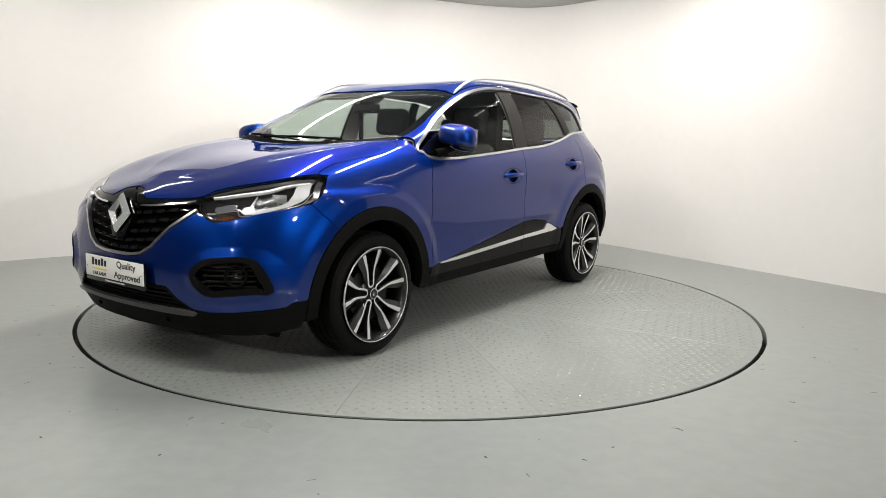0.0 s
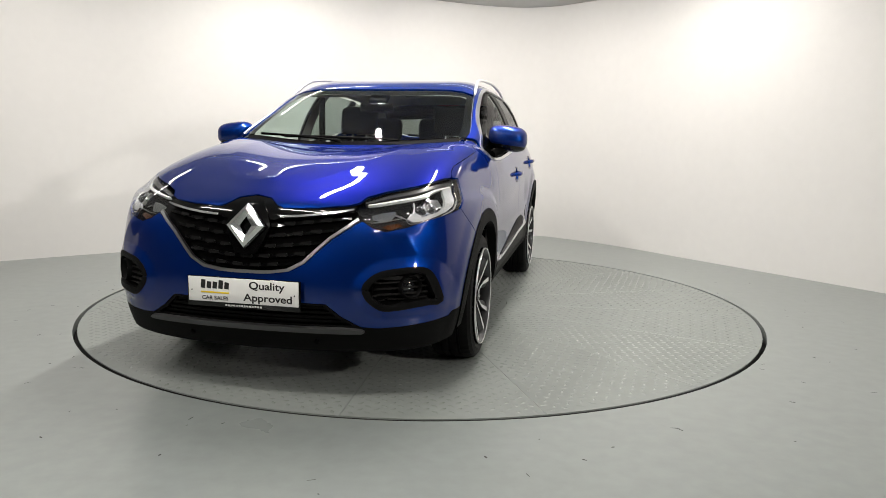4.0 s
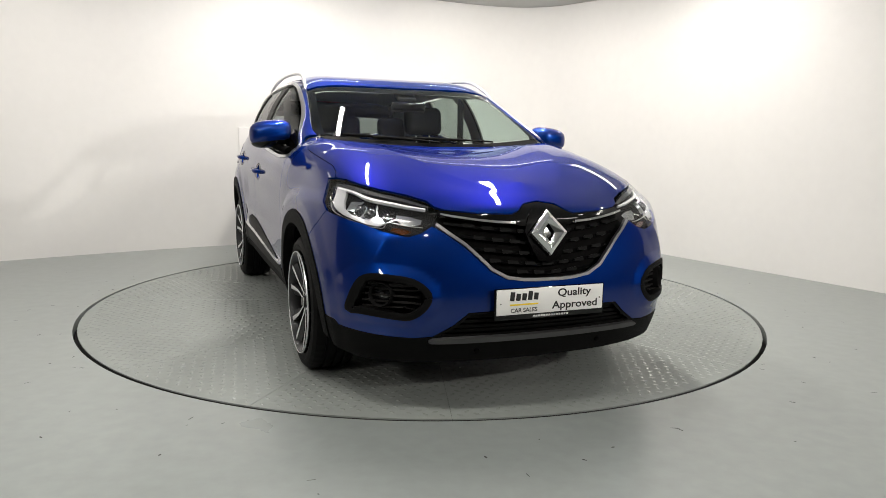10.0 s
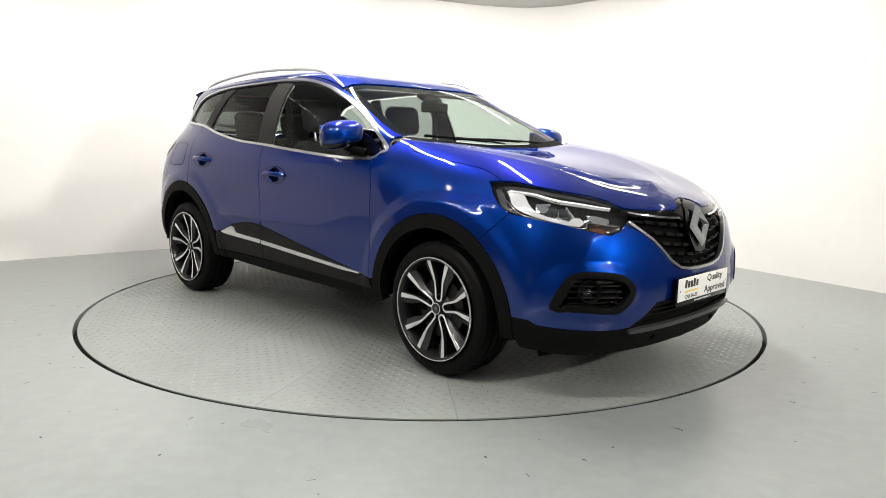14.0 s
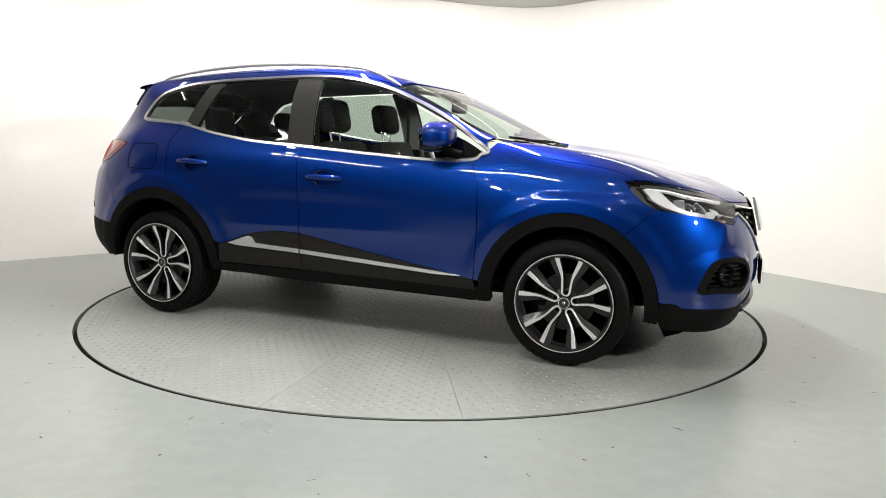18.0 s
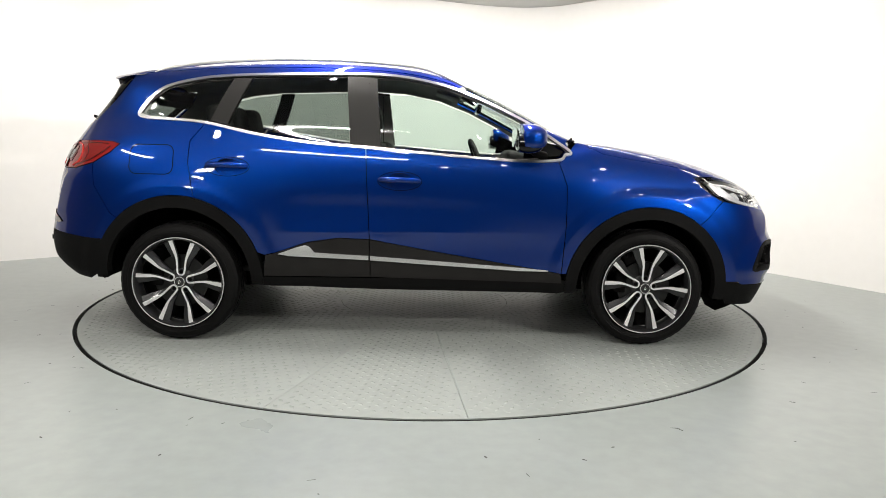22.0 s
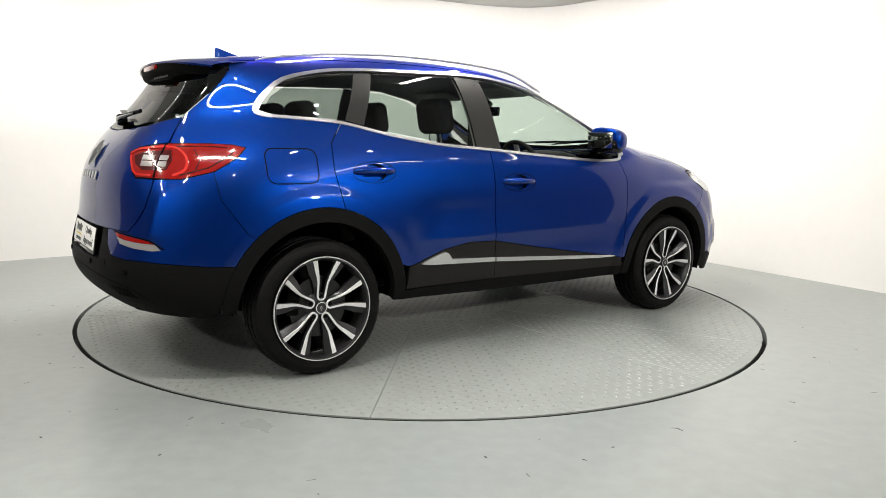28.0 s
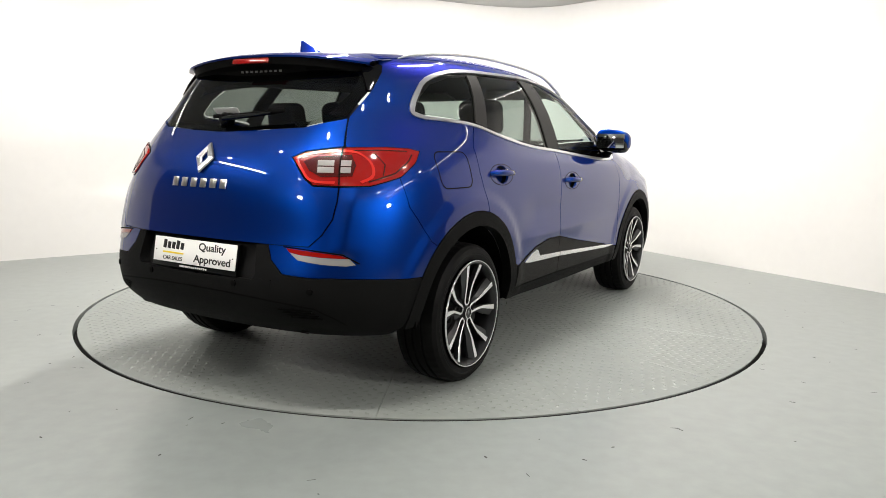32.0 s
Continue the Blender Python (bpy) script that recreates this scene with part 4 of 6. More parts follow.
def diamond(w, h, depth, hole=.42):
    """A lozenge badge with an opening, its slopes folded along the middle."""
    bm = bmesh.new()
    def ringof(s, z, k=1.0):
        return [bm.verts.new(p) for p in ((0, -h / 2 * s, z), (w / 2 * s * k, 0, z), (0, h / 2 * s, z), (-w / 2 * s * k, 0, z))]
    a, b, c, d = ringof(1, 0), ringof(.94, depth * .5), ringof((1 + hole) / 2, depth), ringof(hole, depth * .4, .75)
    e = ringof(hole, 0, .75)
    for p, q in ((a, b), (b, c), (c, d), (d, e)):
        for k in range(4):
            bm.faces.new((p[k], p[(k + 1) % 4], q[(k + 1) % 4], q[k]))
    bmesh.ops.recalc_face_normals(bm, faces=bm.faces)
    return bm


# half of one U-shaped spoke pair: offset from the pair's axis, radius, width of the machined face, width of the dark flank
RIB = [(.000, .0365, .0095, 0), (.0100, .0385, .0100, 0), (.0172, .0470, .0105, 0), (.0200, .0620, .0105, .002), (.0215, .090, .0105, .010), (.0245, .120, .0110, .017),
       (.0300, .143, .0145, .022), (.0410, .172, .0185, .028), (.0530, .205, .0220, .031), (.0655, .2375, .0250, .030)]


def rib_meshes(side):
    """The machined rib with dark walls, and the dark dished flank beside it."""
    P = np.array([(q[0], q[1]) for q in RIB])
    d = np.gradient(P, axis=0)
    n = np.c_[d[:, 1], -d[:, 0]] / np.linalg.norm(d, axis=1, keepdims=True)          # away from the axis
    n[0] = (0, -1)
    w, f = np.array([q[2] for q in RIB])[:, None], np.array([q[3] for q in RIB])[:, None]
    rib, flank = bmesh.new(), bmesh.new()
    def at(bm, q, drop):
        return bm.verts.new((side * q[0], rim_depth(math.hypot(*q)) - drop, q[1]))
    edges = (P + n * w / 2, P - n * w / 2)
    fine = (P + n * (w / 2 - .0012), P - n * (w / 2 - .0012))
    rows = []
    for k in range(len(P)):
        rows.append([at(rib, edges[0][k], .024), at(rib, edges[0][k], .0012), at(rib, fine[0][k], 0), at(rib, fine[1][k], 0), at(rib, edges[1][k], .0012), at(rib, edges[1][k], .024)])
    for a, b in zip(rows, rows[1:]):
        for k in range(5):
            face = rib.faces.new((a[k], a[k + 1], b[k + 1], b[k]))
            face.material_index = 0 if 0 < k < 4 else 1
    rows = []
    for k in range(3, len(P)):
        inner, outer = P[k] + n[k] * (w[k] / 2 - .001), P[k] + n[k] * (w[k] / 2 + f[k])
        if math.hypot(*outer) > .239:
            outer = outer * (.239 / math.hypot(*outer))
        mid = (inner + outer) / 2
        rows.append([at(flank, inner, .003), at(flank, mid, .011), at(flank, outer, .017), at(flank, outer, .032)])
    for a, b in zip(rows, rows[1:]):
        for k in range(3):
            flank.faces.new((a[k], a[k + 1], b[k + 1], b[k]))
    out = []
    for bm, mats in ((rib, (M_ALLOY, M_RIMDARK)), (flank, (M_FLANK,))):
        bmesh.ops.recalc_face_normals(bm, faces=bm.faces)
        smooth_by_angle(bm, 24)
        me = bpy.data.meshes.new("piece")
        bm.to_mesh(me)
        bm.free()
        for one in mats:
            me.materials.append(one)
        out.append(me)
    return out


def wheel_kit():
    kit = {"tyre": to_mesh(tyre_mesh(), M_RUBBER)}
    kit["rim"] = to_mesh(lathe([(.232, -.09), (.243, -.095), (.228, -.05), (.222, .0), (.226, .03), (.236, .048), (.2465, .050), (.2475, .043), (.244, .04)], 72, "Y"), M_RIMDARK)
    kit["rim_lip"] = to_mesh(lathe([(.2425, .0495), (.2435, .0522), (.2462, .0522), (.2478, .046)], 72, "Y"), M_ALLOY)
    kit["rib_a"], kit["flank_a"] = rib_meshes(1)
    kit["rib_b"], kit["flank_b"] = rib_meshes(-1)
    kit["hub"] = to_mesh(lathe([(.074, -.035), (.072, -.020), (.062, -.012), (.040, -.006), (.034, .006), (.0001, .006)], 40, "Y"), M_RIMDARK)
    kit["hub_cap"] = to_mesh(lathe([(.0305, .004), (.0305, .015), (.0285, .018), (.0250, .0185), (.0235, .016), (.0001, .017)], 32, "Y"), M_RIMDARK)
    kit["cap_ring"] = to_mesh(lathe([(.0290, .0170), (.0285, .0192), (.0262, .0192), (.0256, .0175)], 32, "Y"), M_ALLOY)
    kit["bolt_seat"] = to_mesh(lathe([(.0150, -.004), (.0150, .0035), (.0138, .0050), (.0122, .0035), (.0122, -.006)], 24, "Y"), M_FLANK)
    kit["bolt"] = to_mesh(lathe([(.0098, -.006), (.0098, .001), (.0080, .003), (.0001, .003)], 6, "Y"), M_BLACK)
    kit["brake_disc"] = to_mesh(lathe([(.07, -.05), (.15, -.05), (.15, -.03), (.07, -.03)], 48, "Y", closed=True), M_STEEL)
    kit["inner_well"] = to_mesh(lathe([(.0001, -.085), (.236, -.085)], 40, "Y"), M_BLACK)
    kit["caliper"] = to_mesh(box(.07, .05, .13, pose(.135, -.045, .02), .012), M_BLACK)
    kit["valve"] = to_mesh(lathe([(.0035, 0), (.0035, .03), (.0045, .032), (.0045, .042), (.0001, .042)], 10, "Y"), M_BLACK)
    bd = diamond(.018, .027, .003)
    bmesh.ops.rotate(bd, cent=(0, 0, 0), matrix=Matrix.Rotation(radians(-90), 3, "X"), verts=bd.verts)
    bmesh.ops.translate(bd, vec=(0, .0175, 0), verts=bd.verts)
    kit["badge"] = to_mesh(bd, M_CHROME)
    return kit


M_FLANK = material("dark grey satin lacquer", (0.045, 0.0455, 0.048), 0.33, 0.75, coat=0.3)


def wheel(kit, x, y, spin):
    w = new("wheel")
    w.parent = car
    w["label"] = "alloy wheel with ten machined silver spokes and black tyre"
    # the local y axis points outwards
    w.matrix_basis = pose(x, y, HUB_Z) @ (Matrix() if y > 0 else Matrix.Rotation(math.pi, 4, "Z")) @ Matrix.Rotation(radians(spin), 4, "Y")
    part("tyre", kit["tyre"], None, w, "", pose(0, -.088, 0))
    wide = Matrix.Diagonal((1.036, 1, 1.036, 1))
    for name in ("rim", "rim_lip"):
        part(name, kit[name], None, w, "", pose(0, -.014, 0) @ wide)
    for name in ("hub", "hub_cap", "cap_ring", "badge"):
        part(name, kit[name], None, w, "", pose(0, -.008, 0))
    part("brake_disc", kit["brake_disc"], None, w)
    part("wheel_backing", kit["inner_well"], None, w, "", pose(0, -.02, 0))
    part("brake_caliper", kit["caliper"], None, w)
    part("tyre_valve", kit["valve"], None, w, "", Matrix.Rotation(radians(36), 4, "Y") @ pose(0, -.04, .215))
    for k in range(5):
        turn = Matrix.Rotation(radians(72 * k), 4, "Y") @ pose(0, -.014, 0) @ wide
        for name in ("a", "b"):
            part("spoke", kit["rib_" + name], None, w, "", turn)
            part("spoke_flank", kit["flank_" + name], None, w, "dark grey lacquered spoke flank", turn)
        a = radians(72 * k)
        for name in ("bolt_seat", "bolt"):
            part("wheel_" + name, kit[name], None, w, "", pose(.056 * math.sin(a), -.006, .056 * math.cos(a)))


KIT = wheel_kit()
wheel(KIT, AXLE, .862, 8)
wheel(KIT, AXLE, -.862, -5)
wheel(KIT, -AXLE, .857, 0)
wheel(KIT, -AXLE, -.857, -6)


# ---------------------------------------------------------------- inside and below the skin
def build_shell():
    for name, loop in (("inner_panel", raw((0, 3.3), (20, 3.3), (20, 5.8), (8, 5.8), (4, 5.5), (0, 5.5))), ("inner_panel", raw((8.4, .3), (13.0, .3), (13.0, 3.3), (8.4, 3.3))),
                       ("inner_panel", raw((0, .3), (4.0, .3), (4.0, 3.3), (0, 3.3))), ("inner_panel", raw((16.1, .3), (20, .3), (20, 3.3), (16.1, 3.3)))):
        pair(name, None, M_TRIM, "black inner panel", raw=loop, gap=0, lift=-.045, depth=0, dens=.5)
    part("headliner", skin(None, raw=raw((9.9, 8.02), (16.6, 8.02), (16.7, 10), (9.9, 10)), gap=0, lift=-.03, depth=0, mirror="both", dens=.4), M_LINER, car, "light grey headliner")
    lining = S(*BELT[8:]) + S(*DAYLIGHT[1:-1]) + U((8.1, 7.2), (8.05, 8.0), (9, 8.0), (10, 8.0), (11, 8), (13, 8), (15, 8), (16, 8), (16.0, 7.65), (16.2, 7.02), (16.5, 6.35)) + S((-1.65, 1.15), (-1.3, 1.15))
    pair("pillar_lining", lining, M_LINER, "light grey pillar lining", gap=.0, lift=-.022, depth=0, dens=.3)
    pair("pillar_lining", S((-.40, 1.507), (-.225, 1.495), (-.19, 1.05), (-.365, 1.05)), M_LINER, "light grey pillar lining", lift=-.02, depth=0)
    pair("pillar_lining", S((-.935, 1.485), (-1.04, 1.480), (-1.15, 1.2), (-1.05, 1.2)), M_TRIM, "dark pillar lining", lift=-.02, depth=0)
    # wheel housings
    for x in (AXLE, -AXLE):
        for s in (1, -1):
            bm = bmesh.new()
            rows = []
            for y in (.42, .845):
                rows.append([bm.verts.new((x + .43 * math.cos(radians(a)), s * y, .345 + .43 * math.sin(radians(a)))) for a in range(-12 if x > 0 else 0, 181, 12)])
            for k in range(len(rows[0]) - 1):
                bm.faces.new((rows[0][k], rows[0][k + 1], rows[1][k + 1], rows[1][k]))
            bm.faces.new(rows[0])
            bmesh.ops.recalc_face_normals(bm, faces=bm.faces)
            part("wheel_housing", smooth_by_angle(bm, 40), M_BLACK, car)
    under = box(3.5, 1.0, .12, pose(-.05, 0, .33), .03)
    box(1.7, 1.62, .06, pose(0, 0, .335), .02, bm=under)
    box(.36, 1.0, .10, pose(1.88, 0, .31), .04, bm=under)
    box(.30, 1.1, .12, pose(-1.95, 0, .40), .04, bm=under)
    part("underbody", under, M_BLACK, car, "black underbody")
    # Coloured black to match the deep shade under the tail.
    part("silencer", box(.26, .7, .11, pose(-1.80, 0, .36), .04, 3), M_BLACK, car, "exhaust silencer, black for the shade under the tail")
    for s in (1, -1):
        bm = bmesh.new()
        prof = [(1.77, .25), (1.815, .168), (1.882, .193), (1.935, .222), (1.94, .25)]
        near, far = ([bm.verts.new((x, s * y, z)) for x, z in prof] for y in (.68, .52))
        bm.faces.new(near)
        bm.faces.new(far[::-1])
        for k in range(5):
            bm.faces.new((near[k], near[(k + 1) % 5], far[(k + 1) % 5], far[k]))
        bmesh.ops.recalc_face_normals(bm, faces=bm.faces)
        part("air_deflector", bm, M_BLACK, car, "black rubber air deflector before the wheel")
    part("front_axle", tube([(AXLE, -.7, .33), (AXLE, .7, .33)], .05), M_BLACK, car)
    part("rear_axle", tube([(-AXLE, -.7, .31), (-AXLE, .7, .31)], .05), M_BLACK, car)


def headrest(x, y, z, lean, w=.29):
    return box(.11, w, .21, pose(x, y, z, 0, lean), .05, 4)


def seat(name, x, y, width, lean, top):
    holder = new(name)
    holder.parent = car
    holder["label"] = "charcoal cloth seat"
    part("seat_cushion", box(.50, width, .16, pose(x, y, .56, 0, -6), .05, 3), M_CLOTH, holder)
    h = top - .56
    part("backrest", box(.14, width * .96, h, pose(x - .24 - math.tan(radians(lean)) * h / 2, y, .58 + h / 2, 0, -lean), .05, 4), M_CLOTH, holder)
    xt = x - .24 - math.tan(radians(lean)) * h
    part("headrest", headrest(xt - .04, y, top + .175, -lean + 6), M_CLOTH, holder)
    for d in (-.055, .055):
        part("headrest_post", tube([(xt - .02, y + d, top - .02), (xt - .045, y + d, top + .10)], .006, 8), M_SATIN, holder)


def build_interior():
    for y in (.37, -.37):
        seat("front_seat", .12, y, .50, 16, 1.12)
    bench = new("rear_seat")
    bench.parent = car
    bench["label"] = "charcoal cloth rear bench seat"
    part("seat_cushion", box(.48, 1.26, .16, pose(-.72, 0, .58, 0, -5), .05, 3), M_CLOTH, bench)
    part("backrest", box(.14, 1.26, .56, pose(-1.08, 0, .88, 0, -18), .05, 4), M_CLOTH, bench)
    for y in (.40, 0, -.40):
        part("headrest", headrest(-1.20, y, 1.24, -12, .24), M_CLOTH, bench)
        for d in (-.05, .05):
            part("headrest_post", tube([(-1.17, y + d, 1.10), (-1.19, y + d, 1.18)], .006, 8), M_SATIN, bench)
    dash = box(.42, 1.42, .30, pose(.76, 0, .89, 0, 6), .07, 4)
    box(.22, .40, .10, pose(.64, -.37, 1.04, 0, 10), .045, 4, bm=dash)
    part("dashboard", dash, M_TRIM, car, "dark grey soft dashboard")
    part("centre_screen", box(.02, .18, .12, pose(.56, 0, .97, 0, -14), .006), M_GLOSSBLACK, car)
    w = new("steering_wheel")
    w.parent = car
    w.matrix_basis = pose(.40, -.37, .98, 0, 68, 0)
    ringpts = [(.185 * math.cos(2 * math.pi * k / 40), .185 * math.sin(2 * math.pi * k / 40), 0) for k in range(41)]
    part("wheel_rim", tube(ringpts, .016, 10, caps=False), M_TRIM, w)
    part("wheel_boss", box(.13, .16, .05, None, .02, 3), M_TRIM, w)
    for a in (0, 180, 270):
        part("wheel_spoke", box(.13, .035, .02, pose(0, 0, 0, 0, 0, a) @ pose(.11, 0, 0), .006), M_SATIN if a != 270 else M_TRIM, w)
    part("column", tube([(0, 0, -.03), (.0, 0, -.30)], .04), M_TRIM, w)
    part("cabin_floor", box(2.6, 1.5, .04, pose(-.35, 0, .40), .01), M_TRIM, car)
    part("parcel_shelf", box(.46, 1.16, .03, pose(-1.46, 0, 1.04), .01), M_TRIM, car)
    part("rear_view_mirror", box(.03, .23, .065, pose(.40, 0, 1.36, 0, 8), .014, 3), M_GLOSSBLACK, car)
    part("camera_housing", box(.11, .13, .04, pose(.34, 0, 1.425, 0, 27), .016, 3), M_TRIM, car, "black sensor housing behind the windscreen")
    for s in (1, -1):
        part("sun_visor", box(.16, .36, .02, pose(.20, s * .34, 1.465, 0, 16), .008), M_LINER, car)
        part("seat_belt", box(.004, .05, .50, pose(-.27, s * .66, 1.22, 0, 0), .001), M_TRIM, car)


build_shell()
build_interior()


# ---------------------------------------------------------------- lamps, grille and fittings
def on_skin(tag, a, b, lift=0.0, side=1, twist=0.0):
    """The pose on the skin: z outwards, y up along the surface."""
    u, v = to_uv(tag, a, b)
    p, n = Vector(surf(u, v)), Vector(surf_normal(u, v))
    p += n * lift
    if side < 0:
        p.y, n.y = -p.y, -n.y
    right = Vector((0, 0, 1)).cross(n).normalized()
    up = n.cross(right)
    m = Matrix((right, up, n)).transposed().to_4x4()
    m.translation = p
    return m @ Matrix.Rotation(radians(twist), 4, "Z")


def both(name, pts, mat, label, parents, **kw):
    for holder, mir in zip(parents, (None, "other")):
        part(name, skin(pts, mirror=mir, **kw), mat, holder, label)


def group(name, label):
    """One holder on each flank: left, then right."""
    out = []
    for _ in (1, -1):
        e = new(name)
        e.parent = car
        e["label"] = label
        out.append(e)
    return out


def build_headlamps():
    lamps = group("headlamp", "clear-lens headlamp with white light guide and projector")
    shape = LAMP_LOW + LAMP_TOP
    both("housing", shape, M_LAMPCHROME, "smoked chrome lamp housing", lamps, gap=.001, lift=-.06, depth=0)
    both("lens", shape, M_LENS, "clear plastic lens", lamps, gap=.002, lift=.001, depth=.004)
    both("bezel", None, M_LAMPDARK, "smoked grey upper bezel", lamps, raw=ribbon([("f", .478, .880), ("f", .56, .904), ("f", .66, .925), ("u", 4.2, 5.42), ("u", 4.75, 5.2)], [.012, .020, .024, .024, .018]), gap=0, lift=-.012, depth=.02)
    both("bezel", None, M_LAMPCHROME, "smoked chrome outer bezel", lamps, raw=ribbon([("s", 1.622, .955), ("s", 1.662, .912), ("s", 1.71, .872), ("s", 1.77, .846)], [.03, .032, .026, .012]), gap=0, lift=-.03, depth=.02)
    guide = S((1.677, .941), (1.729, .889), (1.789, .853), (1.857, .831)) + F((.769, .813), (.731, .802), (.695, .799), (.668, .815), (.677, .836), (.705, .836), (.725, .820)) + S((1.894, .838), (1.846, .858), (1.802, .894), (1.756, .933))
    both("light_guide", guide, M_GUIDE, "frosted white running light", lamps, gap=0, lift=-.016, depth=.014)
    both("light_guide", None, M_DRL, "white upper light strip", lamps, raw=ribbon([("s", 1.69, .941), ("s", 1.80, .931), ("f", .70, .911), ("f", .61, .894), ("f", .49, .874)], [.008, .011, .013, .012, .008]), gap=0, lift=-.014, depth=.014)
    both("guide_edge", None, M_REFLECT, "chrome edge under the light guide", lamps, raw=ribbon([("s", 1.70, .897), ("s", 1.775, .848), ("s", 1.86, .824), ("f", .74, .798), ("f", .68, .791), ("f", .655, .815), ("f", .573, .801), ("f", .525, .797)], .004), gap=0, lift=-.010, depth=.008)
    both("turn_signal", F((.655, .789), (.640, .803), (.590, .795), (.572, .786), (.606, .773)), M_AMBER, "amber indicator", lamps, gap=0, lift=-.03, depth=.01)
    both("cell_divider", None, M_SATIN, "satin divider between the lamp cells", lamps, raw=ribbon([("f", .672, .895), ("f", .688, .862), ("f", .692, .838)], [.004, .006, .005]), gap=0, lift=-.03, depth=.03)
    both("reflector", F((.515, .848), (.56, .862), (.61, .868), (.618, .850), (.60, .820), (.56, .818), (.525, .828)), M_REFLECT, "bright inner reflector", lamps, gap=0, lift=-.045, depth=.012)
    both("reflector", F((.618, .848), (.650, .836), (.648, .830), (.616, .841)), M_REFLECT, "slim reflector vane", lamps, gap=0, lift=-.04, depth=.008)
    both("reflector", S((1.825, .902), (1.878, .906), (1.892, .858), (1.850, .852)), M_REFLECT, "chrome projector flank", lamps, gap=0, lift=-.03, depth=.02)
    for holder, s in zip(lamps, (1, -1)):
        for y, z, r in ((.757, .867, .030), (.716, .861, .026)):
            m = on_skin("f", y, z, -.055, s)
            part("projector", lathe([(r + .008, -.01), (r + .008, .016), (r + .003, .022), (r, .016)], 32), M_REFLECT, holder, "", m)
            part("projector_lens", lathe([(r, .010), (r * .85, .022), (r * .5, .031), (.0001, .034)], 32), M_GLASSY, holder, "round projector lens", m)


M_GUIDE = material("silvered light guide", (0.74, 0.75, 0.76), 0.22, 0.45)
M_LAMPCHROME = material("smoked chrome lining", (0.16, 0.16, 0.165), 0.22, 1.0)
M_LAMPDARK = material("smoked lamp lining", (0.035, 0.035, 0.036), 0.3, 0.2)
M_GLASSY = material("dark lens glass", (0.02, 0.022, 0.025), 0.03, 0.0, coat=1.0, coat_rough=0.0)


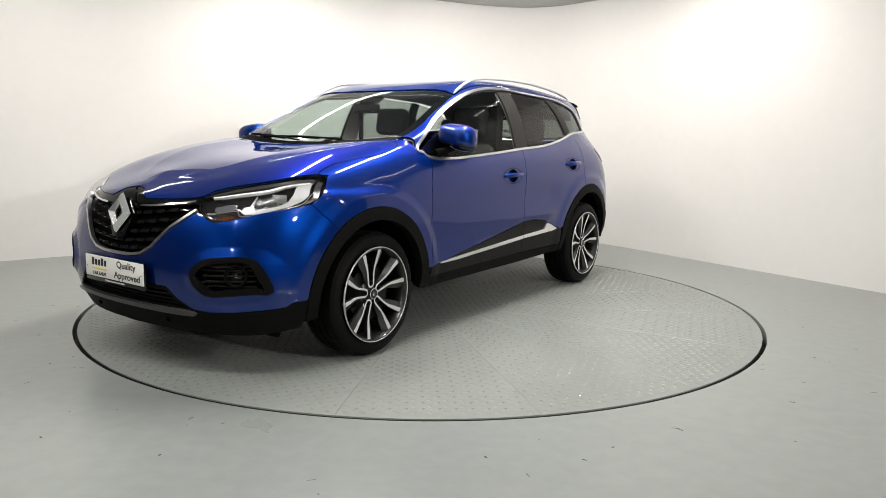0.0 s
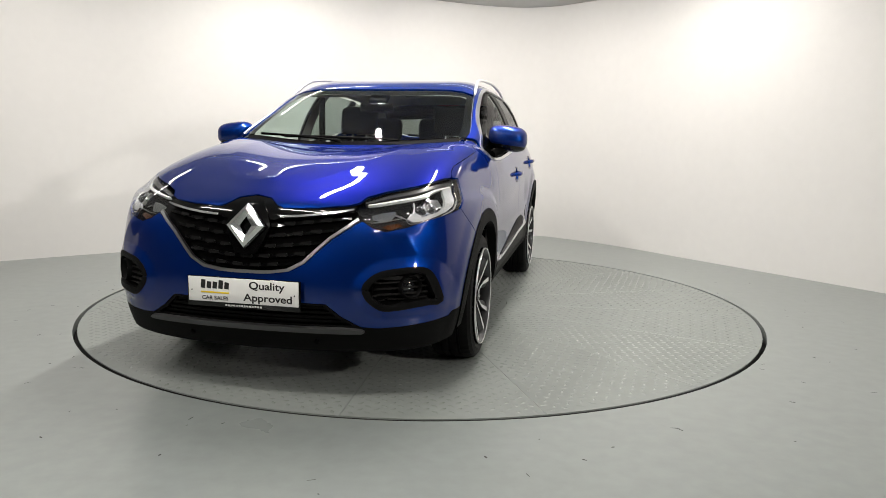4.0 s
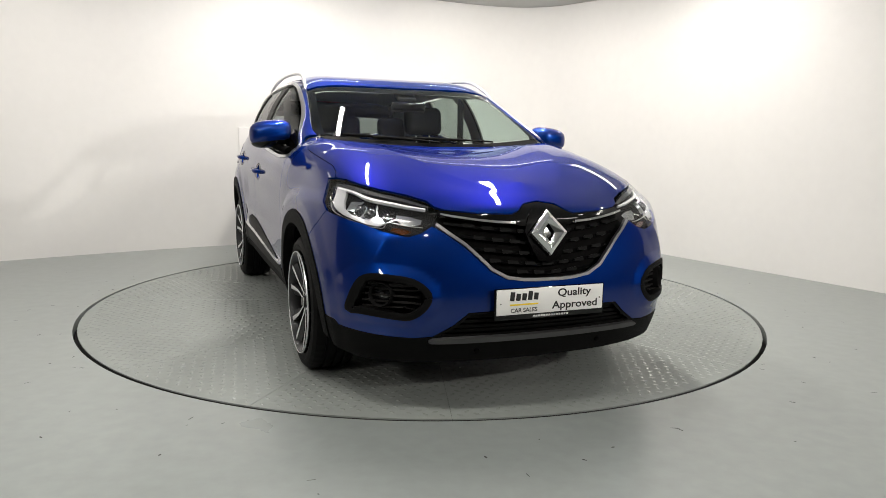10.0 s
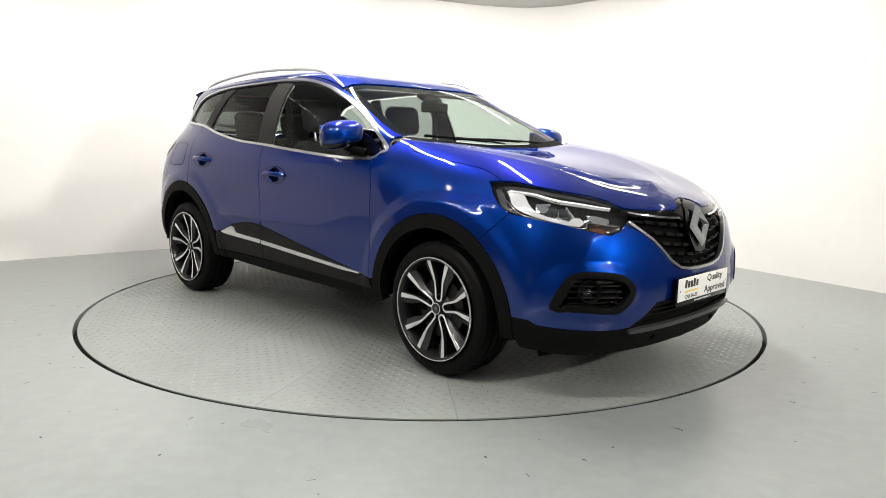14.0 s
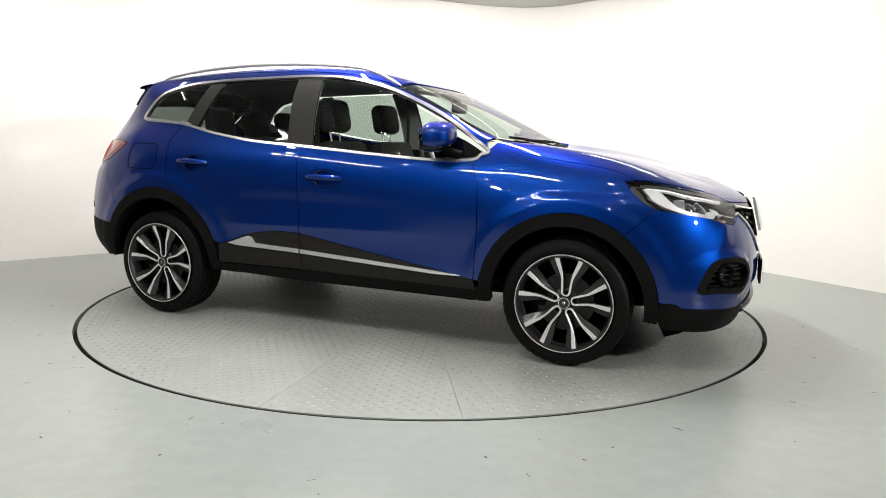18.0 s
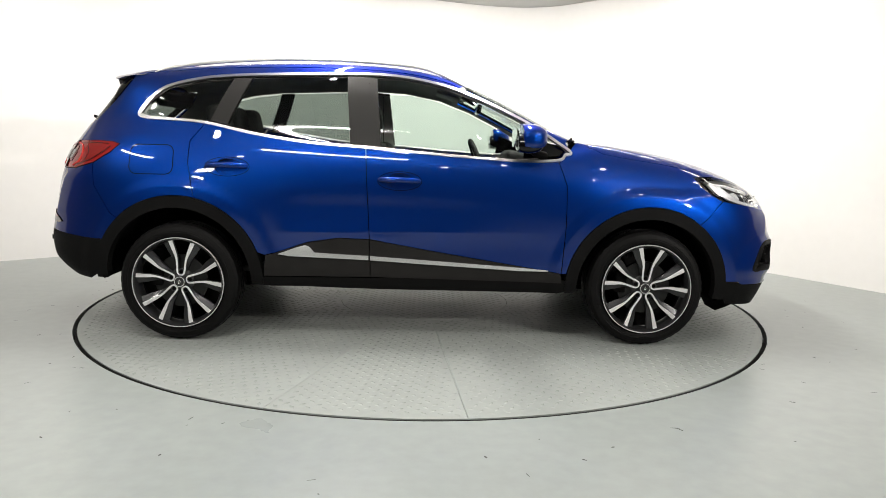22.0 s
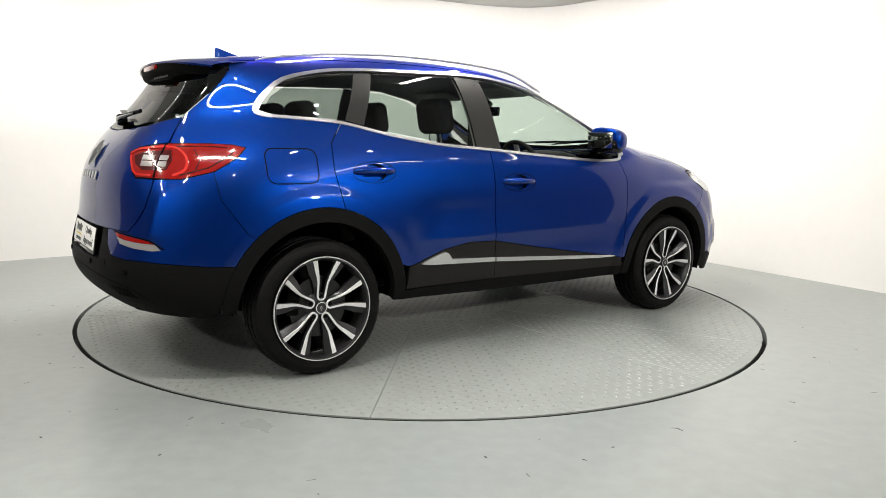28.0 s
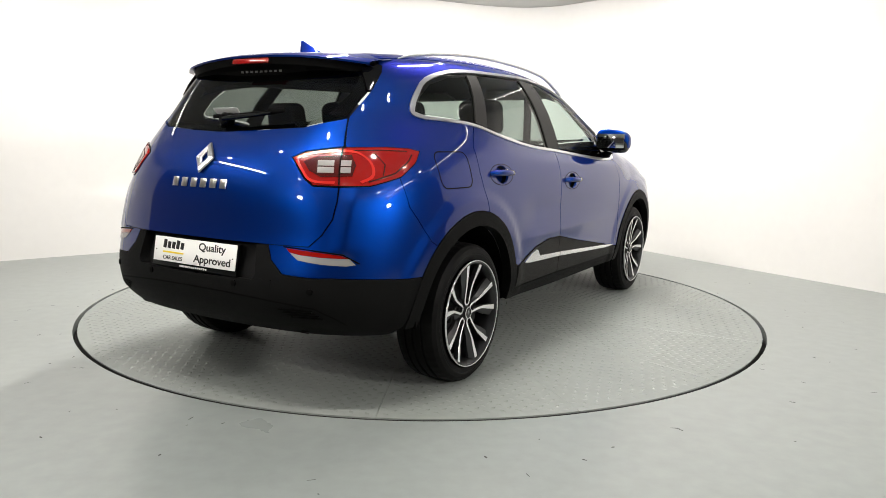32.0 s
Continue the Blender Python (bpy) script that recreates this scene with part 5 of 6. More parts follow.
def build_front():
    # grille
    grille = new("grille")
    grille.parent = car
    grille["label"] = "gloss black grille with dashed slats and chrome frame"
    opening = GRILLE_LOW + F((.455, .835), (.458, .866), (.42, .862), (.30, .852), (.15, .848), (.115, .862), (.075, .888), (0, .90))
    part("grille_backing", skin(opening, mirror="both", gap=0, lift=-.04, depth=0), M_BLACK, grille)
    part("grille_bar", skin(F((0, .90), (.075, .888), (.115, .862), (.15, .848), (.30, .852), (.42, .862), (.452, .862), (.448, .842), (.30, .826), (.16, .815), (.12, .80), (.0, .80)), mirror="both", gap=.001, lift=-.004, depth=.03), M_GLOSSBLACK, grille, "gloss black upper bar")
    part("chrome_frame", skin(band([(-.02, .577), (.06, .577), (.12, .580), (.195, .591), (.262, .626), (.307, .671), (.367, .728), (.43, .773), (.472, .806)], .013, "f"), mirror="both", gap=0, lift=.008, depth=.02), M_BRIGHT, grille, "chrome lower frame")
    both("chrome_blade", band([(.145, .812), (.22, .815), (.30, .822), (.40, .834), (.445, .842)], [.009, .009, .008, .008, .006], "f"), M_CHROME, "chrome upper blade", (grille, grille), gap=0, lift=.010, depth=.02)
    for k, (z, end) in enumerate(((.772, .44), (.727, .375), (.682, .325), (.640, .285), (.603, .215))):
        rise = .05
        line = [(y, z + rise * max(0, y / .45) ** 1.5) for y in np.linspace(.0 if k > 2 else .06, end, 8)]
        both("grille_slat", band(line, .012, "f"), M_GLOSSBLACK, "", (grille, grille), gap=0, lift=-.016, depth=.02)
        for i in range(8):
            y0 = .105 + .078 * i + (.039 if k % 2 else 0)
            if k > 2:
                y0 = (.0 if k % 2 else .04) + .08 * i
            if y0 + .032 > end - .005:
                break
            zz = z + rise * (y0 / .45) ** 1.5
            both("slat_tab", F((y0 - .026, zz - .004), (y0 - .018, zz + .008), (y0 + .022, zz + .012), (y0 + .028, zz + .001), (y0 + .018, zz - .005)), M_TAB, "grey facet on a slat", (grille, grille), gap=0, lift=-.009, depth=.010)
    shield = F((-.02, .893), (.05, .875), (.082, .83), (.105, .775), (.075, .70), (.05, .655), (-.02, .645))
    part("badge_shield", skin(shield, mirror="both", gap=0, lift=.004, depth=.03), M_GLOSSBLACK, grille, "gloss black shield behind the badge")
    bm = diamond(.185, .20, .024, .40)
    m = on_skin("f", 0.0, .768, .012)
    part("badge", bm, M_CHROME, car, "large chrome lozenge badge", m)
    # fog lamp pods
    pods = group("fog_lamp_pod", "black slatted pod with round fog lamp")
    both("pod_backing", FOG, M_BLACK, "", pods, gap=0, lift=-.045, depth=0)
    c = np.array([q[1:] for q in FOG])
    mid = c.mean(0)
    rim = spline([tuple(mid + (q - mid) * .94) for q in c], 3, closed=True)
    rim.append(rim[0])
    both("pod_frame", band([tuple(q) for q in rim], .028, "f"), M_CLAD, "black plastic frame", pods, gap=0, lift=.002, depth=.04)
    for z in (.462, .488, .514, .540, .564):
        x0 = .585 if z < .48 or z > .55 else .555
        both("pod_slat", band([(x0, z), (.62, z + .002), (.70, z + .003), (.775, z + .003)], .007, "f"), M_CLADLIT, "", pods, gap=0, lift=-.022, depth=.015)
    for holder, s in zip(pods, (1, -1)):
        m = on_skin("f", .708, .520, -.03, s)
        part("fog_lamp_ring", lathe([(.052, -.02), (.052, .020), (.049, .026), (.044, .020), (.040, -.016)], 36), M_CLAD, holder, "", m)
        part("fog_lamp", lathe([(.040, -.016), (.030, -.008), (.0001, -.004)], 32), M_GLASSY, holder, "", m)
        # Bright disc stands in for the small highlight on the dark lens.
        part("fog_glint", lathe([(.014, -.006), (.010, -.001), (.0001, .001)], 20), M_REFLECT, holder, "", m)
    # lower intake and skid bar
    intake = new("lower_intake")
    intake.parent = car
    intake["label"] = "black slatted lower air intake"
    part("intake_backing", skin([("f", -.02, .444)] + INTAKE, mirror="both", gap=0, lift=-.06, depth=0), M_BLACK, intake)
    for z, e in ((.425, .36), (.402, .385), (.379, .41), (.359, .44)):
        part("intake_slat", skin(band([(-.02, z), (.2, z), (e, z)], .012, "f"), mirror="both", gap=0, lift=-.02, depth=.03), M_CLAD, intake)
    part("skid_bar", skin(F((-.02, .345), (.30, .345), (.44, .344), (.50, .338), (.515, .329), (.50, .322), (.44, .321), (.30, .322), (-.02, .322)), mirror="both", gap=0, lift=.018, depth=.03), M_SKID, car, "satin grey skid bar")
    for y in (.30,):
        for s in (1, -1):
            part("parking_sensor", lathe([(.012, -.004), (.012, .003), (.010, .004), (.0001, .004)], 16), M_BLACK, car, "", on_skin("f", y, .30 if y > .5 else .27, .004, s))
    # cowl and wipers
    part("cowl", skin(None, raw=raw((7.62, 8.05), (8.16, 8.05), (8.16, 10), (7.78, 10)), gap=.002, lift=-.012, depth=0, mirror="both"), M_BLACK, car, "black plastic cowl under the windscreen")
    for u0, u1, v0, v1, s0, s1 in ((8.05, 8.14, 9.95, 8.5, -1, -1), (8.05, 8.15, 9.2, 9.0, 1, -1)):
        a, b = Vector(surf(u0, v0)), Vector(surf(u1, v1))
        a.y, b.y = a.y * s0, b.y * s1
        na = Vector((.45, 0, .9))
        pts = []
        for k in range(9):
            f = k / 8
            p = a.lerp(b, f)
            # keep clear of the glass
            j = min(range(8 * SUB, 9 * SUB), key=lambda c: abs(c / SUB - (u0 + (u1 - u0) * f)))
            pts.append(p + na * (.008 + .006 * math.sin(math.pi * f)))
        holder = new("wiper")
        holder.parent = car
        part("wiper_arm", tube(pts[:6], .009, 8, .6), M_BLACK, holder)
        part("wiper_blade", tube([p - na * .004 + Vector((.01, 0, 0)) for p in pts[2:]], .006, 8, 1.2), M_BLACK, holder)


M_CLEAR = material("clear ribbed lens", (0.22, 0.215, 0.212), 0.25, 0.0, coat=0.5)
M_REDBRIGHT = material("bright red light bar", (0.50, 0.018, 0.012), 0.2, 0.0, coat=0.5)
M_TAB = material("dark grey tab", (0.007, 0.007, 0.0072), 0.6, 0.0, spec=0.06)
M_SKID = textured(material("satin grey skid paint", (0.09, 0.09, 0.092), 0.34, 0.6), 12, 0.06)


def build_rear():
    lamps = group("tail_lamp", "red wrap-round tail lamp with clear centre")
    both("lens", TAIL_LAMP, M_RED, "red lens", lamps, gap=.002, lift=.003, depth=.02)
    c = R((.499, 1.054), (.542, 1.073), (.645, 1.083), (.672, 1.041), (.675, .998), (.579, .994), (.530, 1.019))
    both("inner_lens", c, M_REDDEEP, "dark red inner lens", lamps, gap=0, lift=.006, depth=.006)
    for y0, y1 in ((.556, .610), (.630, .660)):
        for z0, z1 in ((1.010, 1.033), (1.037, 1.059)):
            a, b = .26 * (1.035 - z0), .26 * (1.035 - z1)
            both("reversing_light", R((y0 + b, z1), (y1 + b, z1), (y1 + a, z0), (y0 + a, z0)), M_CLEAR, "clear reversing light", lamps, gap=0, lift=.009, depth=.004)
    both("gasket", TAIL_LAMP, M_BLACK, "black seal round the lamp", lamps, gap=-.0022, lift=.0012, depth=.01)
    both("light_bar", band(spline([(-1.955, 1.098), (-1.915, 1.090), (-1.893, 1.050), (-1.908, 1.0), (-1.955, .974)], 5), .009), M_REDBRIGHT, "bright red light bar", lamps, gap=0, lift=.007, depth=.004)
    both("light_bar", band(spline([(.466, 1.066), (.50, 1.083), (.56, 1.092), (.62, 1.099)], 5), .009, "r"), M_REDBRIGHT, "bright red light bar", lamps, gap=0, lift=.007, depth=.004)
    both("light_bar", band(spline([(.472, 1.058), (.505, 1.02), (.536, .988), (.57, .975), (.63, .973)], 5), .009, "r"), M_REDBRIGHT, "bright red light bar", lamps, gap=0, lift=.007, depth=.004)
    both("lens_rib", band([(-1.93, .976), (-1.82, 1.010), (-1.735, 1.060), (-1.705, 1.086)], .005), M_REDDEEP, "dark rib in the lens", lamps, gap=0, lift=.005, depth=.004)
    both("lens_rib", band([(-1.93, 1.100), (-1.82, 1.103), (-1.72, 1.099)], .004), M_REDDEEP, "dark rib in the lens", lamps, gap=0, lift=.005, depth=.004)
    both("lens_rib", band([(-1.86, 1.088), (-1.845, 1.045), (-1.87, 1.0)], .004), M_REDDEEP, "dark rib in the lens", lamps, gap=0, lift=.005, depth=.004)
    both("lamp_split", band([(.609, 1.112), (.627, 1.035), (.645, .964)], .0035, "r"), M_BLACK, "", lamps, gap=0, lift=.0095, depth=.006)
    refl = group("bumper_reflector", "red and clear reflector in the rear bumper")
    both("red_lens", R((.488, .712), (.578, .704), (.694, .691), (.718, .677), (.63, .681), (.55, .688), (.503, .697)), M_RED, "red reflector", refl, gap=0, lift=.003, depth=.01)
    both("clear_lens", R((.504, .696), (.55, .687), (.63, .680), (.718, .676), (.735, .652), (.712, .647), (.633, .654), (.543, .667)), M_CLEAR, "clear reversing lens", refl, gap=0, lift=.003, depth=.01)
    both("lens_rim", band([(.475, .717), (.58, .709), (.70, .694), (.745, .655)], .005, "r"), M_BLACK, "", refl, gap=0, lift=.004, depth=.006)
    # plate recess, vents, sensors
    part("plate_recess", skin(R((-.02, .735), (.345, .735), (.365, .60), (.35, .578), (-.02, .572)), mirror="both", gap=0, lift=-.05, depth=0), M_CLAD, car, "black number plate recess")
    for k in range(4):
        z = .467 - .011 * k
        pair("bumper_vent", band([(.465 + .016 * k, z), (.53 + .012 * k, z), (.60 + .010 * k, z - .004)], .0055, "r"), M_BLACK, "dark vent slot", gap=0, lift=.003, depth=.004)
    # Shade of the bumper's moulded crease, drawn as a thin black strip.
    part("crease_shade", skin(band([(-.02, .518), (.2, .515), (.355, .506), (.5, .492), (.61, .475), (.665, .437), (.694, .399)], .006, "r"), mirror="both", gap=0, lift=.001, depth=.004), M_BLACK, car, "bumper crease, its shade drawn as a dark strip")
    for y, z in ((.60, .545), (.26, .555)):
        for s in (1, -1):
            part("parking_sensor", lathe([(.013, -.004), (.013, .003), (.011, .004), (.0001, .004)], 16), M_BLACK, car, "", on_skin("r", y, z, .002, s))
    part("tow_cover", skin(R((.38, .585), (.44, .583), (.44, .555), (.38, .557)), mirror="other", gap=0, lift=.0015, depth=.003), M_CLAD, car)
    # roof spoiler: a lid over a gloss black throat
    ys = np.linspace(-.575, .575, 41)
    def tip_of(y):
        f = abs(y) / .575
        return -1.862 + .075 * f ** 2 + .06 * f ** 6, 1.520 - .040 * f ** 2.2
    verts, faces = [], []
    for y in ys:
        f = abs(y) / .575
        x, z = tip_of(y)
        zf, zm = (float(surf(*to_uv("t", q, min(abs(y), .56)))[2]) for q in (-1.56, -1.64))
        verts += [(-1.56, y, zf - .006), (-1.64, y, zm + .003), (x + .10, y, z + .018), (x + .02, y, z + .003), (x, y, z - .006), (x + .002, y, z - .014), (x + .035, y, z - .02)]
    faces = [(a * 7 + k, a * 7 + k + 1, (a + 1) * 7 + k + 1, (a + 1) * 7 + k) for a in range(len(ys) - 1) for k in range(6)]
    bm = bmesh.new()
    bm.from_mesh(mesh_of("sp", verts, faces))
    bmesh.ops.recalc_face_normals(bm, faces=bm.faces)
    spoiler = part("roof_spoiler", smooth_by_angle(bm, 40), M_PAINT, car, "blue roof spoiler")
    verts = []
    for y in ys:
        f = abs(y) / .575
        x, z = tip_of(y)
        y = y * .93
        low = -1.842 + .15 * f ** 2.4
        verts += [(x + .004, y, z - .013), (x + .012, y, z - .045), (x + .05, y, z - .062), (low + .035, y, 1.405 - .02 * f), (low - .004, y, 1.375 - .03 * f)]
    faces = [(a * 5 + k, a * 5 + k + 1, (a + 1) * 5 + k + 1, (a + 1) * 5 + k) for a in range(len(ys) - 1) for k in range(4)]
    bm = bmesh.new()
    bm.from_mesh(mesh_of("sp", verts, faces))
    bmesh.ops.recalc_face_normals(bm, faces=bm.faces)
    part("spoiler_throat", smooth_by_angle(bm, 50), M_BLACK, spoiler, "black panel under the spoiler")
    both("spoiler_fin", None, M_GLOSSBLACK, "gloss black side fin", (spoiler, spoiler), raw=raw((16.5, 7.98), (15.98, 7.70), (16.05, 7.5), (16.28, 7.02), (16.42, 7.02), (16.62, 7.4), (16.7, 7.98)), gap=0, lift=.008, depth=.02)
    part("brake_light", box(.012, .22, .024, pose(-1.858, 0, 1.490, 0, 14), .004), M_RED, spoiler, "red high-level brake light")
    for k in range(9):
        part("sticker_bar", box(.003, .016, .009, pose(-1.812, -.14 + .03 * k, 1.448), .001), M_FAINT, spoiler, "faint grey lettering on the panel")
    # rear wiper
    holder = new("rear_wiper")
    holder.parent = car
    part("wiper_pivot", lathe([(.03, -.02), (.03, .015), (.022, .025), (.0001, .027)], 20, "X"), M_GLOSSBLACK, holder, "", pose(-2.005, .0, 1.225, 0, 0, 180))
    part("wiper_arm", tube([(-2.02, .0, 1.228), (-2.03, -.10, 1.235), (-2.005, -.27, 1.252)], [.016, .013, .008], 8, .8), M_GLOSSBLACK, holder)
    part("wiper_blade", tube([(-2.005, .08, 1.238), (-2.018, -.10, 1.242), (-1.99, -.33, 1.262)], .008, 8, 1.2), M_BLACK, holder)
    part("rear_badge", diamond(.112, .152, .014, .42), M_BRIGHT, car, "chrome lozenge badge", on_skin("r", 0.0, 1.055, .006))
    for k in range(6):
        y = .148 - .059 * k
        m = on_skin("r", abs(y), .952, .004, 1 if y >= 0 else -1)
        part("lettering_bar", box(.036, .040, .005, None, .002), M_BRIGHT, car, "chrome letter shape", m)
    # sticker on the rear glass
    part("glass_sticker", box(.002, .15, .035, pose(-1.985, .02, 1.262, 0, -40, 0), .0005), M_PALE, car, "pale sticker on the rear glass")


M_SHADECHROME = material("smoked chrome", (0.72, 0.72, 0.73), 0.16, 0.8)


def build_side():
    for x, z in ((-.085, .925), (-1.035, .988)):
        handles = group("door_handle", "blue painted pull handle over a round cup")
        both("handle_cup", cup(x, z), M_PAINT, "hollow behind the handle", handles, gap=0, lift=-.034, depth=0)
        seam = [(x + .122 * math.cos(2 * math.pi * k / 28), z + .052 * math.sin(2 * math.pi * k / 28)) for k in range(29)]
        both("handle_seam", band(seam, .0035), M_BLACK, "fine groove round the handle", handles, gap=0, lift=.0008, depth=.002)
        for holder, s in zip(handles, (1, -1)):
            pts = []
            for dx, lift in ((-.112, -.004), (-.10, .014), (-.06, .030), (.02, .031), (.07, .026), (.098, .010), (.106, -.004)):
                u, v = to_uv("s", x + dx, z + .004 + dx * -.02)
                p = surf(u, v) + surf_normal(u, v) * lift
                pts.append((p[0], p[1] * s, p[2]))
            part("handle_bar", tube(pts, [.012, .0145, .0155, .0155, .015, .0135, .011], 12, 1.0), M_PAINT, holder)
        if x > -.5:
            part("lock_button", lathe([(.007, 0), (.007, .003), (.0001, .003)], 12), M_BLACK, handles[1], "", on_skin("s", x - .09, z + .006, .024, -1))
    strip_f = S((-.247, .504), (.154, .479), (.60, .450), (.757, .437), (.757, .431), (.60, .432), (.155, .456), (-.247, .480))
    strip_r = S((-.765, .508), (-.70, .532), (-.662, .547), (-.61, .562), (-.585, .553), (-.56, .520), (-.40, .511), (-.257, .505), (-.257, .481), (-.50, .490), (-.70, .498))
    pair("chrome_strip", strip_f, M_SHADECHROME, "bright chrome strip on the door cladding", gap=0, lift=.014, depth=.014)
    pair("chrome_strip", strip_r, M_SHADECHROME, "bright chrome strip on the door cladding", gap=0, lift=.014, depth=.014)
    # fuel flap on the right flank
    flap = []
    for cx, cz, a0 in ((-1.375, 1.06, 0), (-1.54, 1.06, 90), (-1.54, .98, 180), (-1.375, .98, 270)):
        flap += [(cx + .04 * math.cos(radians(a0 + k * 22.5)), cz + .04 * math.sin(radians(a0 + k * 22.5))) for k in range(5)]
    flap.append(flap[0])
    part("fuel_flap_seam", skin(band(flap, .005), mirror="other", gap=0, lift=.0012, depth=.002), M_BLACK, car, "dark seam round the fuel flap")
    # roof rails
    for s in (1, -1):
        holder = new("roof_rail")
        holder.parent = car
        holder["label"] = "raised satin aluminium roof rail"
        line = spline([(.285, .642, 1.456), (.235, .634, 1.482), (.12, .622, 1.534), (-.02, .612, 1.570), (-.333, .604, 1.594), (-.751, .600, 1.598), (-1.132, .594, 1.576), (-1.40, .586, 1.543), (-1.52, .578, 1.514)], 5)
        part("rail_bar", tube([(x, y * s, z) for x, y, z in line], [.003 + .008 * min(1, k / 5, (len(line) - 1 - k) / 5) for k in range(len(line))], 10, .9), M_SATIN, holder)
    # shark fin aerial
    bm = bmesh.new()
    prof = [(-1.33, 1.578, .034), (-1.39, 1.590, .030), (-1.44, 1.604, .020), (-1.485, 1.618, .012), (-1.505, 1.624, .009), (-1.521, 1.622, .007), (-1.518, 1.600, .012), (-1.505, 1.545, .022)]
    L, Rr, top = [], [], []
    for x, z, w in prof:
        top.append(bm.verts.new((x, 0, z)))
        L.append(bm.verts.new((x, w + .006, 1.535)))
        Rr.append(bm.verts.new((x, -w - .006, 1.535)))
    for k in range(len(prof) - 1):
        bm.faces.new((L[k], L[k + 1], top[k + 1], top[k]))
        bm.faces.new((Rr[k + 1], Rr[k], top[k], top[k + 1]))
    bmesh.ops.recalc_face_normals(bm, faces=bm.faces)
    part("shark_fin_aerial", smooth_by_angle(bm, 60), M_PAINT, car, "blue shark fin aerial")
    # door mirrors
    for s in (1, -1):
        holder = new("door_mirror")
        holder.parent = car
        holder["label"] = "blue door mirror with black foot"
        def shell(cx, cy, cz, rx, ry, rz, p=2.8, rear_cut=None, z_lo=None):
            bm = bmesh.new()
            bmesh.ops.create_uvsphere(bm, u_segments=28, v_segments=18, radius=1)
            for v in bm.verts:
                k = (abs(v.co.x) ** p + abs(v.co.y) ** p + abs(v.co.z) ** p) ** (1 / p)
                x, y, z = v.co / k
                if rear_cut is not None:
                    x = max(x, rear_cut)
                if z_lo is not None:
                    z = max(z, z_lo)
                ta = 1 - .16 * max(0, x)
                v.co = (cx + rx * x - .035 * y * y * 0, (cy + ry * y * ta), cz + rz * z * ta - .012 * y)
                v.co.y *= s
            bmesh.ops.recalc_face_normals(bm, faces=bm.faces)
            return smooth_by_angle(bm, 45)
        part("mirror_cap", shell(.628, .912, 1.178, .088, .118, .072, 3.2, -.55, -.72), M_PAINT, holder)
        part("mirror_body", shell(.615, .910, 1.146, .084, .112, .052, 3.0, -.7), M_GLOSSBLACK, holder, "gloss black lower shell")
        part("mirror_glass", box(.004, .185, .095, pose(.546, s * .912, 1.172, 0, 0, -s * 4), .001), M_MIRROR, holder)
        part("mirror_indicator", box(.05, .09, .010, pose(.64, s * .945, 1.118, 0, 0, -s * 25), .004), M_DRL, holder)
        part("mirror_foot", tube([(.64, s * .90, 1.115), (.67, s * .855, 1.09), (.72, s * .825, 1.075)], [.03, .028, .032], 12, .8), M_BLACK, holder)
        part("mirror_base", skin(S((.60, 1.065), (.80, 1.075), (.83, 1.10), (.74, 1.15), (.62, 1.20)), mirror=None if s > 0 else "other", gap=0, lift=.002, depth=.01), M_GLOSSBLACK, holder, "gloss black mirror base in the window corner")


def text_mesh(body, size, width=None):
    cu = bpy.data.curves.new("text", "FONT")
    cu.body, cu.size, cu.align_x, cu.align_y, cu.extrude, cu.offset = body, size, "CENTER", "CENTER", .0004, size * .018
    ob = bpy.data.objects.new("text", cu)
    me = bpy.data.meshes.new_from_object(ob)
    bpy.data.objects.remove(ob)
    if width:
        xs = [v.co.x for v in me.vertices]
        k = width / (max(xs) - min(xs))
        for v in me.vertices:
            v.co.x *= k
    return me


def sales_plate(m, name):
    """A white sales plate in a black holder; x to the right as read, y up, z outwards."""
    holder = new(name)
    holder.parent = car
    holder.matrix_basis = m
    holder["label"] = "white sales plate with black words in a black holder"
    part("holder", box(.53, .135, .012, pose(0, -.010, .002), .004), M_GLOSSBLACK, holder)
    part("plate", box(.515, .108, .006, pose(0, 0, .009), .002), M_WHITE, holder)
    part("inscription", text_mesh("Quality", .045, .165), M_INK, holder, "black word Quality", pose(.112, .027, .0125))
    part("inscription", text_mesh("Approved", .045, .225), M_INK, holder, "black word Approved", pose(.118, -.026, .0125))
    part("inscription", text_mesh("CAR SALES", .024, .125), M_INK, holder, "black words CAR SALES", pose(-.13, -.037, .0125))
    for k in range(5):
        part("mark_bar", box(.021, .038 if k in (0, 3) else .03, .001, pose(-.186 + .028 * k, .024 if k in (0, 3) else .02, .0125, 0, 0, -6), .0003), M_INK, holder, "black brand mark shape")
    part("mark_line", box(.135, .007, .001, pose(-.13, -.012, .0125), .0003), M_YELLOW, holder, "yellow underline")
    for k in range(14):
        part("small_print", box(.009, .008, .001, pose(-.08 + .0125 * k, -.066, .0085), .0003), M_PALE, holder, "pale small print")
    for x in (-.24, .24):
        part("screw", lathe([(.003, 0), (.003, .002), (.0001, .002)], 10), M_INK, holder, "", pose(x, -.005, .012))


build_headlamps()
build_front()
build_rear()
build_side()
sales_plate(Matrix.Translation((2.258, 0, .492)) @ Matrix(((0, 0, 1, 0), (1, 0, 0, 0), (0, 1, 0, 0), (0, 0, 0, 1))), "front_plate")
sales_plate(Matrix.Translation((-2.198, 0, .652)) @ Matrix.Rotation(radians(10), 4, "Y") @ Matrix(((0, 0, -1, 0), (-1, 0, 0, 0), (0, 1, 0, 0), (0, 0, 0, 1))), "rear_plate")


